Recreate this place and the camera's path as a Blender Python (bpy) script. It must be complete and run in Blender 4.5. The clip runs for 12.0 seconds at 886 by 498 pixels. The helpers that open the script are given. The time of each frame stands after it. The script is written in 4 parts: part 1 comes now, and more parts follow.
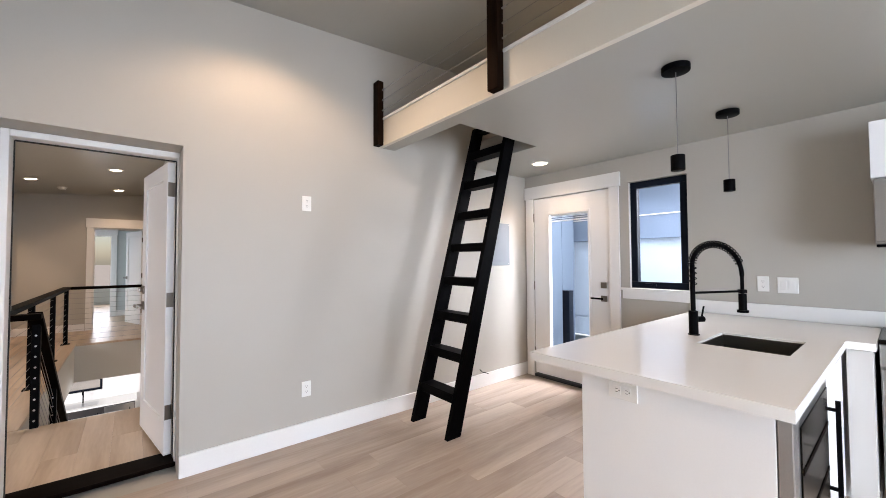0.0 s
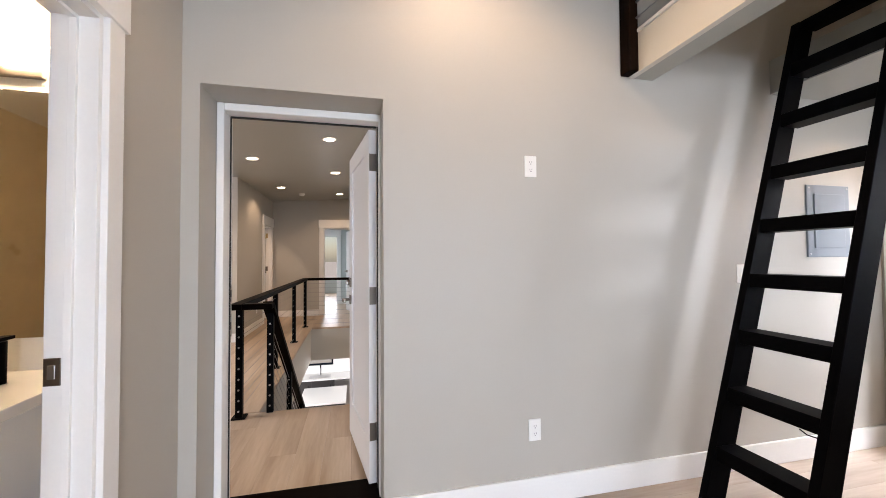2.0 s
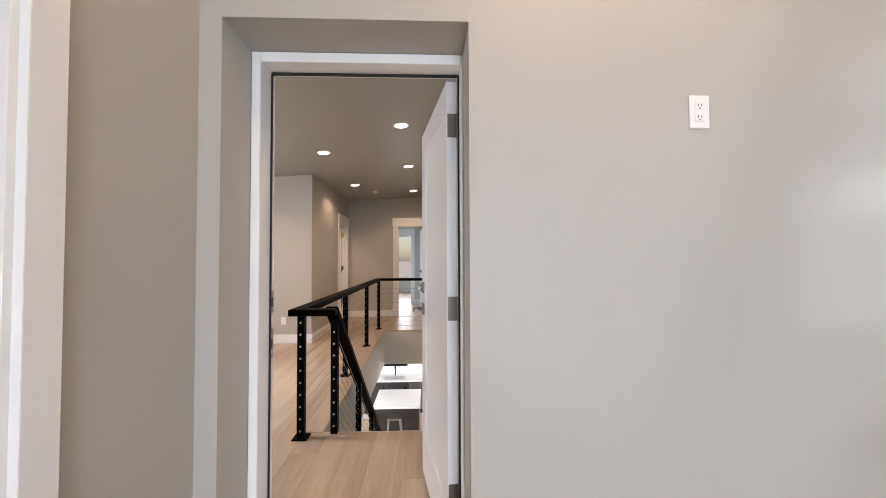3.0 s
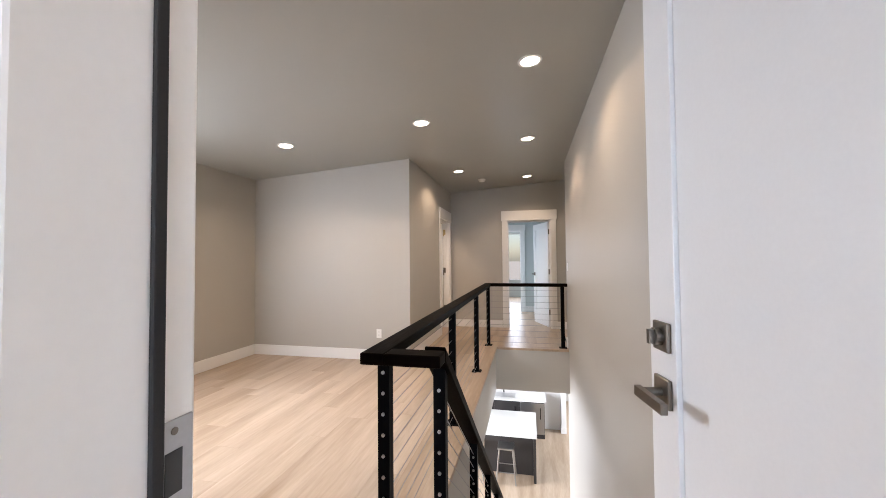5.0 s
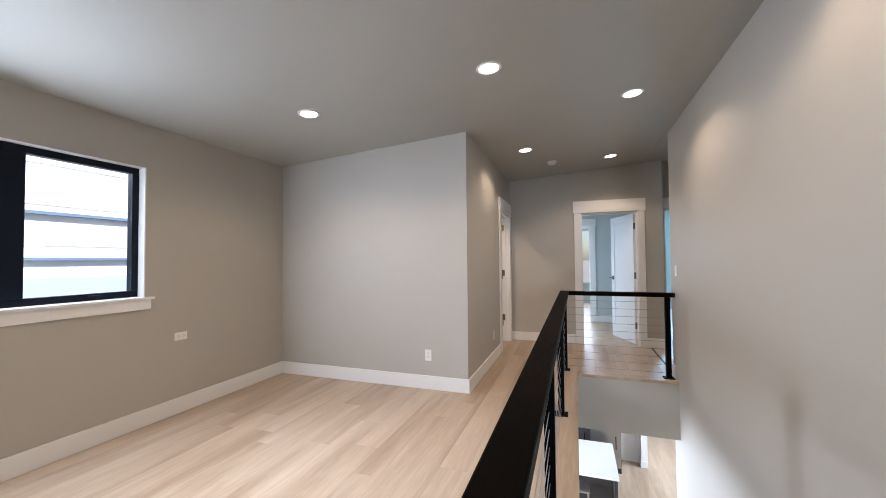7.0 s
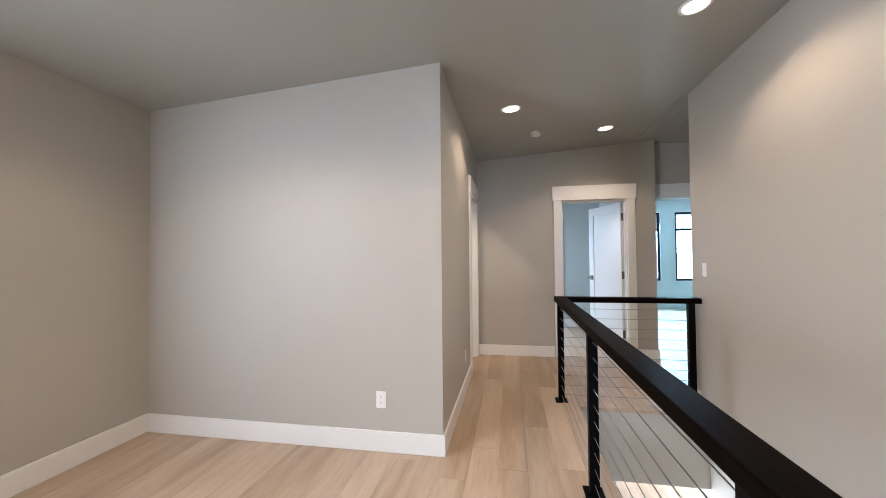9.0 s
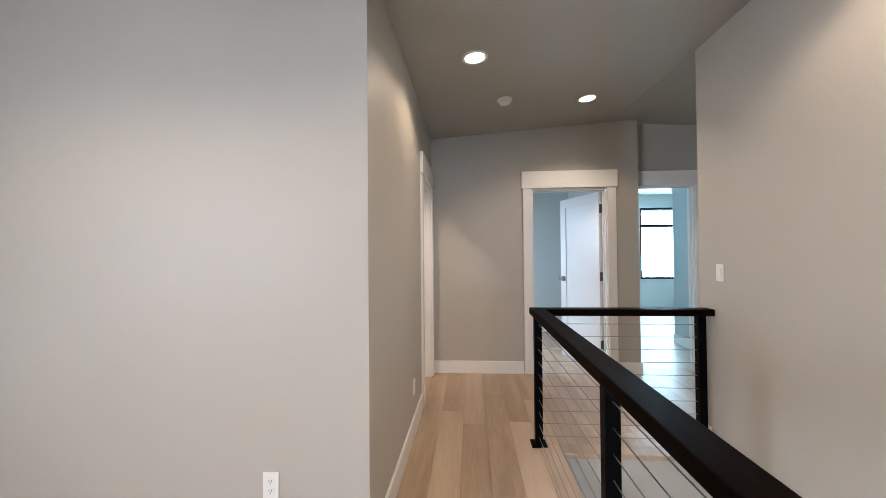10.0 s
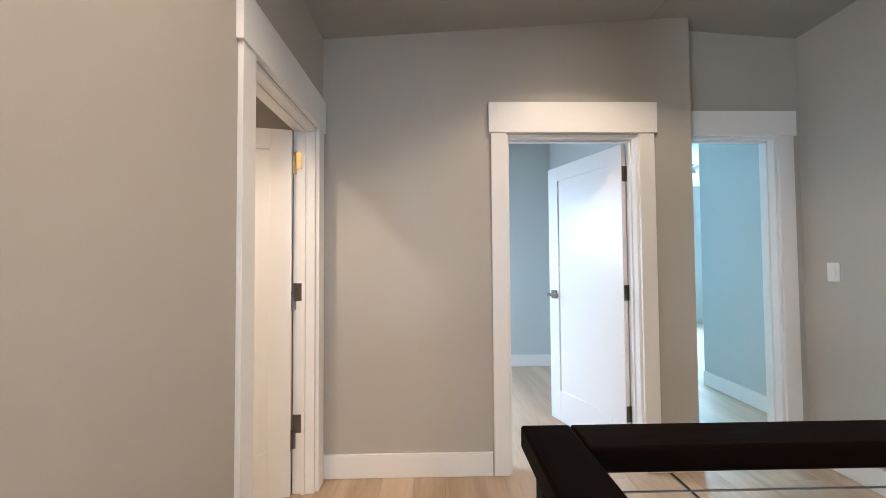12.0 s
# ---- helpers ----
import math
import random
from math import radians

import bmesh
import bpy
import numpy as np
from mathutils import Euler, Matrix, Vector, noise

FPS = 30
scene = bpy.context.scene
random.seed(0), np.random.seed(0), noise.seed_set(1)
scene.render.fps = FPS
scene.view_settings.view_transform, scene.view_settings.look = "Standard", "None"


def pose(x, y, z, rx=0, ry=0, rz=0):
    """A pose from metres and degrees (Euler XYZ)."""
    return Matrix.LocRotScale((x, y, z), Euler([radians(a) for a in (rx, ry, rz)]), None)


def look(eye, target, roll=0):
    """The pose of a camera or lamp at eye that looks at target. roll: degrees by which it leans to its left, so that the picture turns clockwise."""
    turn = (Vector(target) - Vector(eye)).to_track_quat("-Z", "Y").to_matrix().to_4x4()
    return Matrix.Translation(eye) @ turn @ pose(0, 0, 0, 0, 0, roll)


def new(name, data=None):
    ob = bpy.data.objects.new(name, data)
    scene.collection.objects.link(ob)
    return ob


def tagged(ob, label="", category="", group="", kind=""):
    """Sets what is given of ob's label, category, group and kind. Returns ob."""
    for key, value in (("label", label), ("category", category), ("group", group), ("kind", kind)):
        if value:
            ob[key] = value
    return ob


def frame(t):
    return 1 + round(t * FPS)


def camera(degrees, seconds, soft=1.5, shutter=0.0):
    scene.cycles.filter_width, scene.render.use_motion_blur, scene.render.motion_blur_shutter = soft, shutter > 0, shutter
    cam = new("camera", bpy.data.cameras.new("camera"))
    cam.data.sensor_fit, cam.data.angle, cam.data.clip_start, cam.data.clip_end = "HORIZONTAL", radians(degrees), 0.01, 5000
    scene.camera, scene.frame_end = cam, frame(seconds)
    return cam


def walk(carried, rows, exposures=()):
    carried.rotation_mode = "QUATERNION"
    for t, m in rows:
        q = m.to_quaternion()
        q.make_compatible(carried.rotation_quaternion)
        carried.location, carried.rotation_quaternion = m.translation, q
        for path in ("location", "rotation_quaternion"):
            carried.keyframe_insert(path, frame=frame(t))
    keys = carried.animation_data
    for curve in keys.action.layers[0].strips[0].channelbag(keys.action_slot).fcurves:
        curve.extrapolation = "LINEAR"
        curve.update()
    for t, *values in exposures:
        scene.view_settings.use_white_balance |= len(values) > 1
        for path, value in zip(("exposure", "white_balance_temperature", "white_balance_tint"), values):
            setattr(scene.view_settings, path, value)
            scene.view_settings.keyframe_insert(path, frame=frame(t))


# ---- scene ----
cam = camera(98.8, 12.0, soft=0.9)
PATH = [
    (0, (0.073, -0.101, 1.359), (1.341, 1.444, 1.42), -0.3),
    (0.5, (0.113, 0.132, 1.338), (1.239, 1.784, 1.393), -0.3),
    (1, (0.137, 0.388, 1.334), (1.069, 2.157, 1.388), -0.3),
    (1.5, (0.17, 0.653, 1.317), (0.878, 2.523, 1.372), -0.4),
    (2, (0.18, 0.933, 1.304), (0.635, 2.88, 1.357), -0.4),
    (2.5, (0.182, 1.242, 1.31), (0.444, 3.224, 1.365), -0.3),
    (3, (0.183, 1.568, 1.301), (0.26, 3.566, 1.356), -0.2),
    (5, (-0.148, 2.871, 1.315), (-0.582, 4.823, 1.373), -0.5),
    (5.5, (-0.235, 3.132, 1.321), (-0.77, 5.058, 1.381), -0.5),
    (6, (-0.351, 3.379, 1.337), (-0.971, 5.28, 1.395), -0.4),
    (6.5, (-0.474, 3.645, 1.343), (-1.119, 5.538, 1.399), -0.5),
    (7, (-0.613, 3.903, 1.344), (-1.271, 5.791, 1.4), -0.5),
    (9, (-1.19, 5.104, 1.317), (-1.542, 7.072, 1.365), -0.5),
    (9.5, (-1.225, 5.564, 1.316), (-1.477, 7.547, 1.356), -0.5),
    (10, (-1.217, 6.03, 1.336), (-1.36, 8.024, 1.365), -0.5),
    (10.5, (-1.203, 6.556, 1.316), (-1.28, 8.554, 1.359), -0.4),
    (11, (-1.127, 7.052, 1.324), (-1.154, 9.051, 1.36), -0.7),
    (11.5, (-1.074, 7.553, 1.294), (-1.074, 9.552, 1.349), -0.4),
    (12, (-0.971, 8.021, 1.286), (-0.929, 10.019, 1.347), -0.4),
]
walk(cam, [(t, look(eye, target, roll)) for t, eye, target, roll in PATH],
     exposures=[(0.0, 0.66, 7050, 21), (3.2, 0.70, 7050, 21), (5.0, 0.96, 6500, 18), (6.0, 0.80, 6050, 16), (7.2, 0.90, 5950, 15), (9.0, 1.08, 6000, 15), (10.2, 1.08, 6000, 14), (12.0, 1.5, 6000, 14)])

# brightness of the downlights, in watts
HALL_W, STUDIO_W, LOFT_W = 17.0, 36.0, 10.0


# ---- world, sun, large lights ----
world = bpy.data.worlds.new("sky")
scene.world = world
world.use_nodes = True
wn = world.node_tree.nodes
sky = wn.new("ShaderNodeTexSky")
sky.sky_type, sky.sun_disc = "NISHITA", False
sky.sun_elevation, sky.sun_rotation = radians(48), radians(107)
world.node_tree.links.new(sky.outputs[0], wn["Background"].inputs[0])
wn["Background"].inputs[1].default_value = 0.08
sun = new("sun", bpy.data.lights.new("sun", "SUN"))
sun.data.energy, sun.data.angle, sun.data.color = 5.0, radians(0.6), (1, 0.95, 0.88)
sun.matrix_world = look((20, -6, 22), (0, 0, 0))

WARM = (1.0, 0.76, 0.52)
XL0 = -3.975
DAY = (0.80, 0.90, 1.0)


def daylight_lamp(x, y, z, w, h, facing, watts, colour=DAY, tilt=0.0):
    """Daylight area lamp, in window openings and free in rooms; facing: degrees about z, 0 shines to +y."""
    lamp = new("daylight_lamp", bpy.data.lights.new("daylight_lamp", "AREA"))
    lamp.data.shape, lamp.data.size, lamp.data.size_y = "RECTANGLE", w, h
    lamp.data.energy, lamp.data.color = watts, colour
    lamp.matrix_world = look((x, y, z), (x - math.sin(radians(facing)), y + math.cos(radians(facing)), z - tilt))
    return lamp


def sky_light(x, y, z, w, h, target, watts, colour=DAY):
    """Sky light that falls slantwise through an opening, from outside and above it."""
    lamp = new("sky_light", bpy.data.lights.new("sky_light", "AREA"))
    lamp.data.shape, lamp.data.size, lamp.data.size_y = "RECTANGLE", w, h
    lamp.data.energy, lamp.data.color = watts, colour
    lamp.matrix_world = look((x, y, z), target)


sky_light(-5.1, 5.24, 3.3, 1.9, 1.4, (-3.9, 5.24, 1.6), 28)   # upstairs room's window, high sky
sky_light(-6.1, 5.24, 3.05, 1.9, 0.9, (-3.9, 5.24, 1.55), 95)  # the same window, low sky
daylight_lamp(-4.03, 4.64, 1.59, 0.38, 0.95, -76, 46, tilt=0.3)  # its near side
sky_light(4.95, 1.35, 3.0, 1.0, 1.1, (3.6, 1.33, 1.35), 70)     # kitchen window
sky_light(5.0, 1.9, 2.85, 1.0, 1.1, (3.4, 2.5, 1.1), 60)      # glazed door
sky_light(4.95, 0.25, 2.0, 0.9, 1.0, (3.78, 1.33, 1.5), 85)    # light between the houses, slanting through the kitchen window
daylight_lamp(1.0, -3.25, 1.35, 2.0, 1.9, 0, 155, (0.64, 0.82, 1.0), tilt=0.75)  # window behind
daylight_lamp(-1.0, 16.3, 1.4, 1.6, 1.6, 180, 45)               # far bedroom
daylight_lamp(3.6, 15.75, 1.5, 1.6, 1.7, 180, 70, (0.55, 0.85, 1.0))
# Free-standing lamp without a window, added to light bedroom door and floor.
daylight_lamp(-2.15, 11.6, 1.6, 1.0, 1.2, -90, 27, (0.68, 0.85, 1.0), tilt=1.4)
daylight_lamp(2.27, 15.72, 1.55, 0.5, 1.7, 180, 90, (0.40, 0.75, 1.0), tilt=0.4)
# Unseen lamp free in the lower room, added to brighten it.
daylight_lamp(3.3, 12.0, -1.7, 2.2, 1.8, 90, 150)               # downstairs
# Added lamp in the invented lower west window, brightening the stair wall.
daylight_lamp(XL0 - 0.02, 9.4, -1.55, 1.9, 1.4, -90, 230)


def can_light(x, y, z, watts=9.0, cone=142):
    lamp = new("can_lamp", bpy.data.lights.new("can_lamp", "SPOT"))
    lamp.data.energy, lamp.data.color = watts, WARM
    lamp.data.spot_size, lamp.data.spot_blend, lamp.data.shadow_soft_size = radians(cone), 0.45, 0.06
    lamp.location = (x, y, z - 0.03)


# ---- materials ----
def material(name, colour, rough=0.5, metal=0.0, scale=40.0, bump=0.05, vary=0.06, spec=0.5, large=1.5):
    """Principled surface with variation at two scales and fine relief."""
    m = bpy.data.materials.new(name)
    m.use_nodes = True
    n, l = m.node_tree.nodes, m.node_tree.links
    b = n["Principled BSDF"]
    b.inputs["Metallic"].default_value = metal
    b.inputs["Specular IOR Level"].default_value = spec
    geo = n.new("ShaderNodeNewGeometry")
    small, big = n.new("ShaderNodeTexNoise"), n.new("ShaderNodeTexNoise")
    small.inputs["Scale"].default_value, small.inputs["Detail"].default_value = scale, 4
    big.inputs["Scale"].default_value, big.inputs["Detail"].default_value = large, 3
    for t in (small, big):
        l.new(geo.outputs["Position"], t.inputs["Vector"])
    add = n.new("ShaderNodeMath")
    add.operation = "ADD"
    l.new(small.outputs["Fac"], add.inputs[0])
    l.new(big.outputs["Fac"], add.inputs[1])
    ramp = n.new("ShaderNodeMapRange")
    ramp.inputs["From Min"].default_value, ramp.inputs["From Max"].default_value = 0.6, 1.4
    ramp.inputs["To Min"].default_value, ramp.inputs["To Max"].default_value = 1 - vary, 1 + vary
    l.new(add.outputs[0], ramp.inputs["Value"])
    mix = n.new("ShaderNodeVectorMath")
    mix.operation = "SCALE"
    mix.inputs[0].default_value = colour[:3]
    l.new(ramp.outputs[0], mix.inputs["Scale"])
    l.new(mix.outputs[0], b.inputs["Base Color"])
    rr = n.new("ShaderNodeMapRange")
    rr.inputs["To Min"].default_value, rr.inputs["To Max"].default_value = max(0, rough - 0.06), min(1, rough + 0.06)
    l.new(big.outputs["Fac"], rr.inputs["Value"])
    l.new(rr.outputs[0], b.inputs["Roughness"])
    if bump:
        bp = n.new("ShaderNodeBump")
        bp.inputs["Strength"].default_value, bp.inputs["Distance"].default_value = bump, 0.002
        l.new(small.outputs["Fac"], bp.inputs["Height"])
        l.new(bp.outputs[0], b.inputs["Normal"])
    return m


def wood(name, dark, light, along="Y", rough=0.42, fine=1.0, bump=0.08, spec=0.4):
    """Long-grained wood; each piece is shifted and toned by its own random number."""
    m = bpy.data.materials.new(name)
    m.use_nodes = True
    n, l = m.node_tree.nodes, m.node_tree.links
    b = n["Principled BSDF"]
    b.inputs["Specular IOR Level"].default_value = spec
    geo, info = n.new("ShaderNodeNewGeometry"), n.new("ShaderNodeObjectInfo")
    shift = n.new("ShaderNodeVectorMath")
    shift.operation = "MULTIPLY_ADD"
    comb = n.new("ShaderNodeCombineXYZ")
    for k in range(3):
        l.new(info.outputs["Random"], comb.inputs[k])
    shift.inputs[1].default_value = (37, 91, 13)
    l.new(comb.outputs[0], shift.inputs[0])
    l.new(geo.outputs["Position"], shift.inputs[2])
    mp = n.new("ShaderNodeMapping")
    mp.inputs["Scale"].default_value = {"Y": (9, 0.9, 9), "X": (0.9, 9, 9), "Z": (9, 9, 0.9)}[along]
    l.new(shift.outputs[0], mp.inputs["Vector"])
    cloud, grain = n.new("ShaderNodeTexNoise"), n.new("ShaderNodeTexNoise")
    cloud.inputs["Scale"].default_value, cloud.inputs["Detail"].default_value, cloud.inputs["Distortion"].default_value = 0.55 * fine, 5, 0.6
    grain.inputs["Scale"].default_value, grain.inputs["Detail"].default_value = 6 * fine, 6
    l.new(mp.outputs[0], cloud.inputs["Vector"])
    l.new(mp.outputs[0], grain.inputs["Vector"])
    s1 = n.new("ShaderNodeMath")
    s1.operation = "MULTIPLY_ADD"
    s1.inputs[1].default_value = 0.35
    l.new(grain.outputs["Fac"], s1.inputs[0])
    l.new(cloud.outputs["Fac"], s1.inputs[2])
    s2 = n.new("ShaderNodeMath")
    s2.operation = "MULTIPLY_ADD"
    s2.inputs[1].default_value = 0.18
    l.new(info.outputs["Random"], s2.inputs[0])
    l.new(s1.outputs[0], s2.inputs[2])
    ramp = n.new("ShaderNodeMapRange")
    ramp.inputs["From Min"].default_value, ramp.inputs["From Max"].default_value = 0.52, 1.02
    l.new(s2.outputs[0], ramp.inputs["Value"])
    mix = n.new("ShaderNodeMix")
    mix.data_type = "RGBA"
    mix.inputs["A"].default_value, mix.inputs["B"].default_value = (*dark, 1), (*light, 1)
    l.new(ramp.outputs[0], mix.inputs["Factor"])
    l.new(mix.outputs["Result"], b.inputs["Base Color"])
    rr = n.new("ShaderNodeMapRange")
    rr.inputs["To Min"].default_value, rr.inputs["To Max"].default_value = rough - 0.08, rough + 0.1
    l.new(grain.outputs["Fac"], rr.inputs["Value"])
    l.new(rr.outputs[0], b.inputs["Roughness"])
    bp = n.new("ShaderNodeBump")
    bp.inputs["Strength"].default_value, bp.inputs["Distance"].default_value = bump, 0.002
    l.new(grain.outputs["Fac"], bp.inputs["Height"])
    l.new(bp.outputs[0], b.inputs["Normal"])
    return m


def glow(name, colour, strength):
    m = bpy.data.materials.new(name)
    m.use_nodes = True
    b = m.node_tree.nodes["Principled BSDF"]
    b.inputs["Base Color"].default_value = (0.9, 0.9, 0.9, 1)
    b.inputs["Emission Color"].default_value = (*colour, 1)
    b.inputs["Emission Strength"].default_value = strength
    return m


def clear(name, tint=(0.95, 0.98, 1.0)):
    m = bpy.data.materials.new(name)
    m.use_nodes = True
    b = m.node_tree.nodes["Principled BSDF"]
    b.inputs["Base Color"].default_value = (*tint, 1)
    b.inputs["Transmission Weight"].default_value = 1
    b.inputs["Roughness"].default_value = 0.0
    b.inputs["IOR"].default_value = 1.02
    return m


WALL = material("greige_wall_paint", (0.445, 0.42, 0.374), 0.50, scale=220, bump=0.12, vary=0.02, spec=0.45)
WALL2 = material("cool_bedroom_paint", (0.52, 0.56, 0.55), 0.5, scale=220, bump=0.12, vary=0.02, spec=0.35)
# Close to the wall hue but darker; the ceilings' dimness is in the colour.
CEIL = material("dimmed_ceiling_paint", (0.36, 0.355, 0.32), 0.36, scale=200, bump=0.12, vary=0.02, spec=0.5)
# Wall paint lightened to cream: the downlight's warm glow is in the colour.
FASCIA_LIT = material("warm_lit_fascia_paint", (0.68, 0.64, 0.56), 0.45, scale=120, bump=0.05, vary=0.02)
TRIM = material("white_trim_paint", (0.80, 0.79, 0.77), 0.35, scale=90, bump=0.03, vary=0.02)
DOORP = material("white_door_paint", (0.80, 0.80, 0.80), 0.32, scale=120, bump=0.05, vary=0.02)
BLACK = material("black_satin_paint", (0.0022, 0.0022, 0.0026), 0.45, scale=120, bump=0.06, vary=0.2, spec=0.02)
BLACKM = material("black_powder_coated_metal", (0.0028, 0.0028, 0.0032), 0.45, 0.0, scale=400, bump=0.06, vary=0.15, spec=0.025)
FRAME = material("black_window_frame", (0.006, 0.009, 0.016), 0.4, scale=300, bump=0.03, vary=0.1, spec=0.12)
NICKEL = material("satin_bronze_nickel", (0.20, 0.175, 0.15), 0.32, 0.95, scale=300, bump=0.03, vary=0.08)
BRASS = material("brass_hinge", (0.55, 0.42, 0.22), 0.3, 0.95, scale=300, bump=0.03, vary=0.08)
STEEL = material("brushed_stainless_steel", (0.45, 0.45, 0.45), 0.3, 0.95, scale=200, bump=0.03, vary=0.06)
SINKM = material("dark_brushed_steel", (0.16, 0.155, 0.14), 0.33, 0.95, scale=200, bump=0.03, vary=0.1)
CABLE = material("steel_cable", (0.30, 0.30, 0.30), 0.35, 0.9, scale=900, bump=0.1, vary=0.1)
QUARTZ = material("white_quartz", (0.80, 0.79, 0.77), 0.17, scale=60, bump=0.0, vary=0.01)
PLASTIC = material("white_plastic", (0.80, 0.79, 0.76), 0.3, scale=200, bump=0.0, vary=0.01)
SLOT = material("dark_slot", (0.03, 0.03, 0.03), 0.6, bump=0)
PANELG = material("grey_enamel", (0.20, 0.225, 0.25), 0.4, scale=300, bump=0.03, vary=0.03)
CABW = material("white_cabinet_lacquer", (0.84, 0.84, 0.84), 0.3, scale=150, bump=0.02, vary=0.015)
# White lacquer greyed: the corner cabinet's shade is put into its colour.
CABW_SHADED = material("shaded_white_cabinet_lacquer", (0.52, 0.50, 0.47), 0.35, scale=150, bump=0.02, vary=0.02)
CABD = material("dark_cabinet_lacquer", (0.035, 0.032, 0.032), 0.4, scale=150, bump=0.02, vary=0.1)
BGLASS = material("black_glass", (0.006, 0.005, 0.004), 0.18, scale=20, bump=0, vary=0.1, spec=0.05)
TILE = material("beige_tile", (0.52, 0.42, 0.27), 0.3, scale=6, bump=0.03, vary=0.12, large=2)
SIDING = material("white_siding_paint", (0.80, 0.81, 0.82), 0.5, scale=60, bump=0.1, vary=0.04)
SIDEB = material("blue_grey_siding", (0.40, 0.50, 0.62), 0.6, scale=60, bump=0.1, vary=0.05)
SCREEN = material("shaded_blue_grey_boards", (0.12, 0.16, 0.21), 0.6, scale=60, bump=0.1, vary=0.05)
SLATE = material("dark_blue_grey_band", (0.15, 0.205, 0.29), 0.6, scale=60, bump=0.1, vary=0.06)
DECK = material("pale_deck_boards", (0.55, 0.52, 0.48), 0.7, scale=30, bump=0.3, vary=0.12)
GROUND = material("ground_gravel", (0.22, 0.21, 0.19), 0.9, scale=30, bump=0.5, vary=0.25)
MIRROR = material("mirror_silver", (0.9, 0.9, 0.9), 0.01, 1.0, bump=0, vary=0.0)
MIRROR.node_tree.nodes["Principled BSDF"].inputs["Roughness"].default_value = 0.01
RUBBER = material("black_weatherstrip", (0.012, 0.011, 0.011), 0.7, scale=300, bump=0.1, vary=0.2)
OAK = wood("pale_oak_plank", (0.34, 0.235, 0.15), (0.58, 0.455, 0.34), "Y", rough=0.36)
OAKX = wood("pale_oak_plank_across", (0.32, 0.24, 0.185), (0.56, 0.465, 0.385), "X", rough=0.36)
WALNUT = wood("dark_stained_wood", (0.0015, 0.001, 0.0008), (0.006, 0.0028, 0.0018), "Y", rough=0.45, fine=2, spec=0.012)
WALNUTX = wood("dark_stained_wood_across", (0.0015, 0.001, 0.0008), (0.006, 0.0028, 0.0018), "X", rough=0.45, fine=2, spec=0.012)
POSTW = wood("dark_stained_post", (0.003, 0.002, 0.0015), (0.020, 0.009, 0.005), "Z", rough=0.45, fine=2, spec=0.012)
LAMP = glow("downlight_lens", (1.0, 0.86, 0.66), 14.0)
TUBE = glow("vanity_light_lens", (1.0, 0.80, 0.52), 48.0)
GLASS = clear("window_glass")


# ---- building helpers ----
def box(bm, x0, x1, y0, y1, z0, z1):
    r = bmesh.ops.create_cube(bm, size=1)
    bmesh.ops.scale(bm, vec=(x1 - x0, y1 - y0, z1 - z0), verts=r["verts"])
    bmesh.ops.translate(bm, vec=((x0 + x1) / 2, (y0 + y1) / 2, (z0 + z1) / 2), verts=r["verts"])
    return r["verts"]


def tube(bm, a, b, r, n=10):
    a, b = Vector(a), Vector(b)
    c = bmesh.ops.create_cone(bm, cap_ends=True, segments=n, radius1=r, radius2=r, depth=(b - a).length)
    q = (b - a).to_track_quat("Z", "Y").to_matrix().to_4x4()
    bmesh.ops.transform(bm, matrix=Matrix.Translation((a + b) / 2) @ q, verts=c["verts"])


def bevelled(bm, w, segments=2):
    bmesh.ops.bevel(bm, geom=list(bm.edges), offset=w, segments=segments, affect="EDGES", profile=0.5, clamp_overlap=True)
    return bm


def mesh_of(name, bm, mat, smooth=False):
    me = bpy.data.meshes.new(name)
    bm.normal_update()
    bm.to_mesh(me)
    bm.free()
    me.materials.append(mat)
    if smooth:
        for p in me.polygons:
            p.use_smooth = True
        me.set_sharp_from_angle(angle=radians(40))
    return me


def part(name, bm, mat, parent=None, label="", smooth=False):
    ob = new(name, mesh_of(name, bm, mat, smooth))
    if parent:
        ob.parent = parent
    if label:
        ob["label"] = label
    return ob


def bbox(name, dims, mat, parent=None, label="", bevel=0.003):
    bm = bmesh.new()
    box(bm, *dims)
    if bevel:
        bevelled(bm, bevel)
    return part(name, bm, mat, parent, label)


def empty(name, label, category, group="", at=None, kind=""):
    ob = new(name)
    if at is not None:
        ob.matrix_world = at
    return tagged(ob, label, category, group, kind)


def wall(name, axis, at, thick, a0, a1, z0, z1, holes=(), mat=None, label="painted wall"):
    """A wall whose faces lie at `at` and at+thick on the axis, running a0..a1, with holes (a, b, low, high) through it."""
    bm = bmesh.new()
    lo, hi = min(at, at + thick), max(at, at + thick)
    cuts = sorted({a0, a1, *[c for h in holes for c in h[:2]]})
    for p, q in zip(cuts, cuts[1:]):
        mid = (p + q) / 2
        level = z0
        for h in sorted([h for h in holes if h[0] < mid < h[1]], key=lambda h: h[2]):
            if h[2] > level + 1e-4:
                box(bm, *((lo, hi, p, q) if axis == "x" else (p, q, lo, hi)), level, h[2])
            level = h[3]
        if level < z1 - 1e-4:
            box(bm, *((lo, hi, p, q) if axis == "x" else (p, q, lo, hi)), level, z1)
    bmesh.ops.remove_doubles(bm, verts=bm.verts, dist=1e-5)
    return tagged(part(name, bm, mat or WALL), label, "wall", kind="structure")


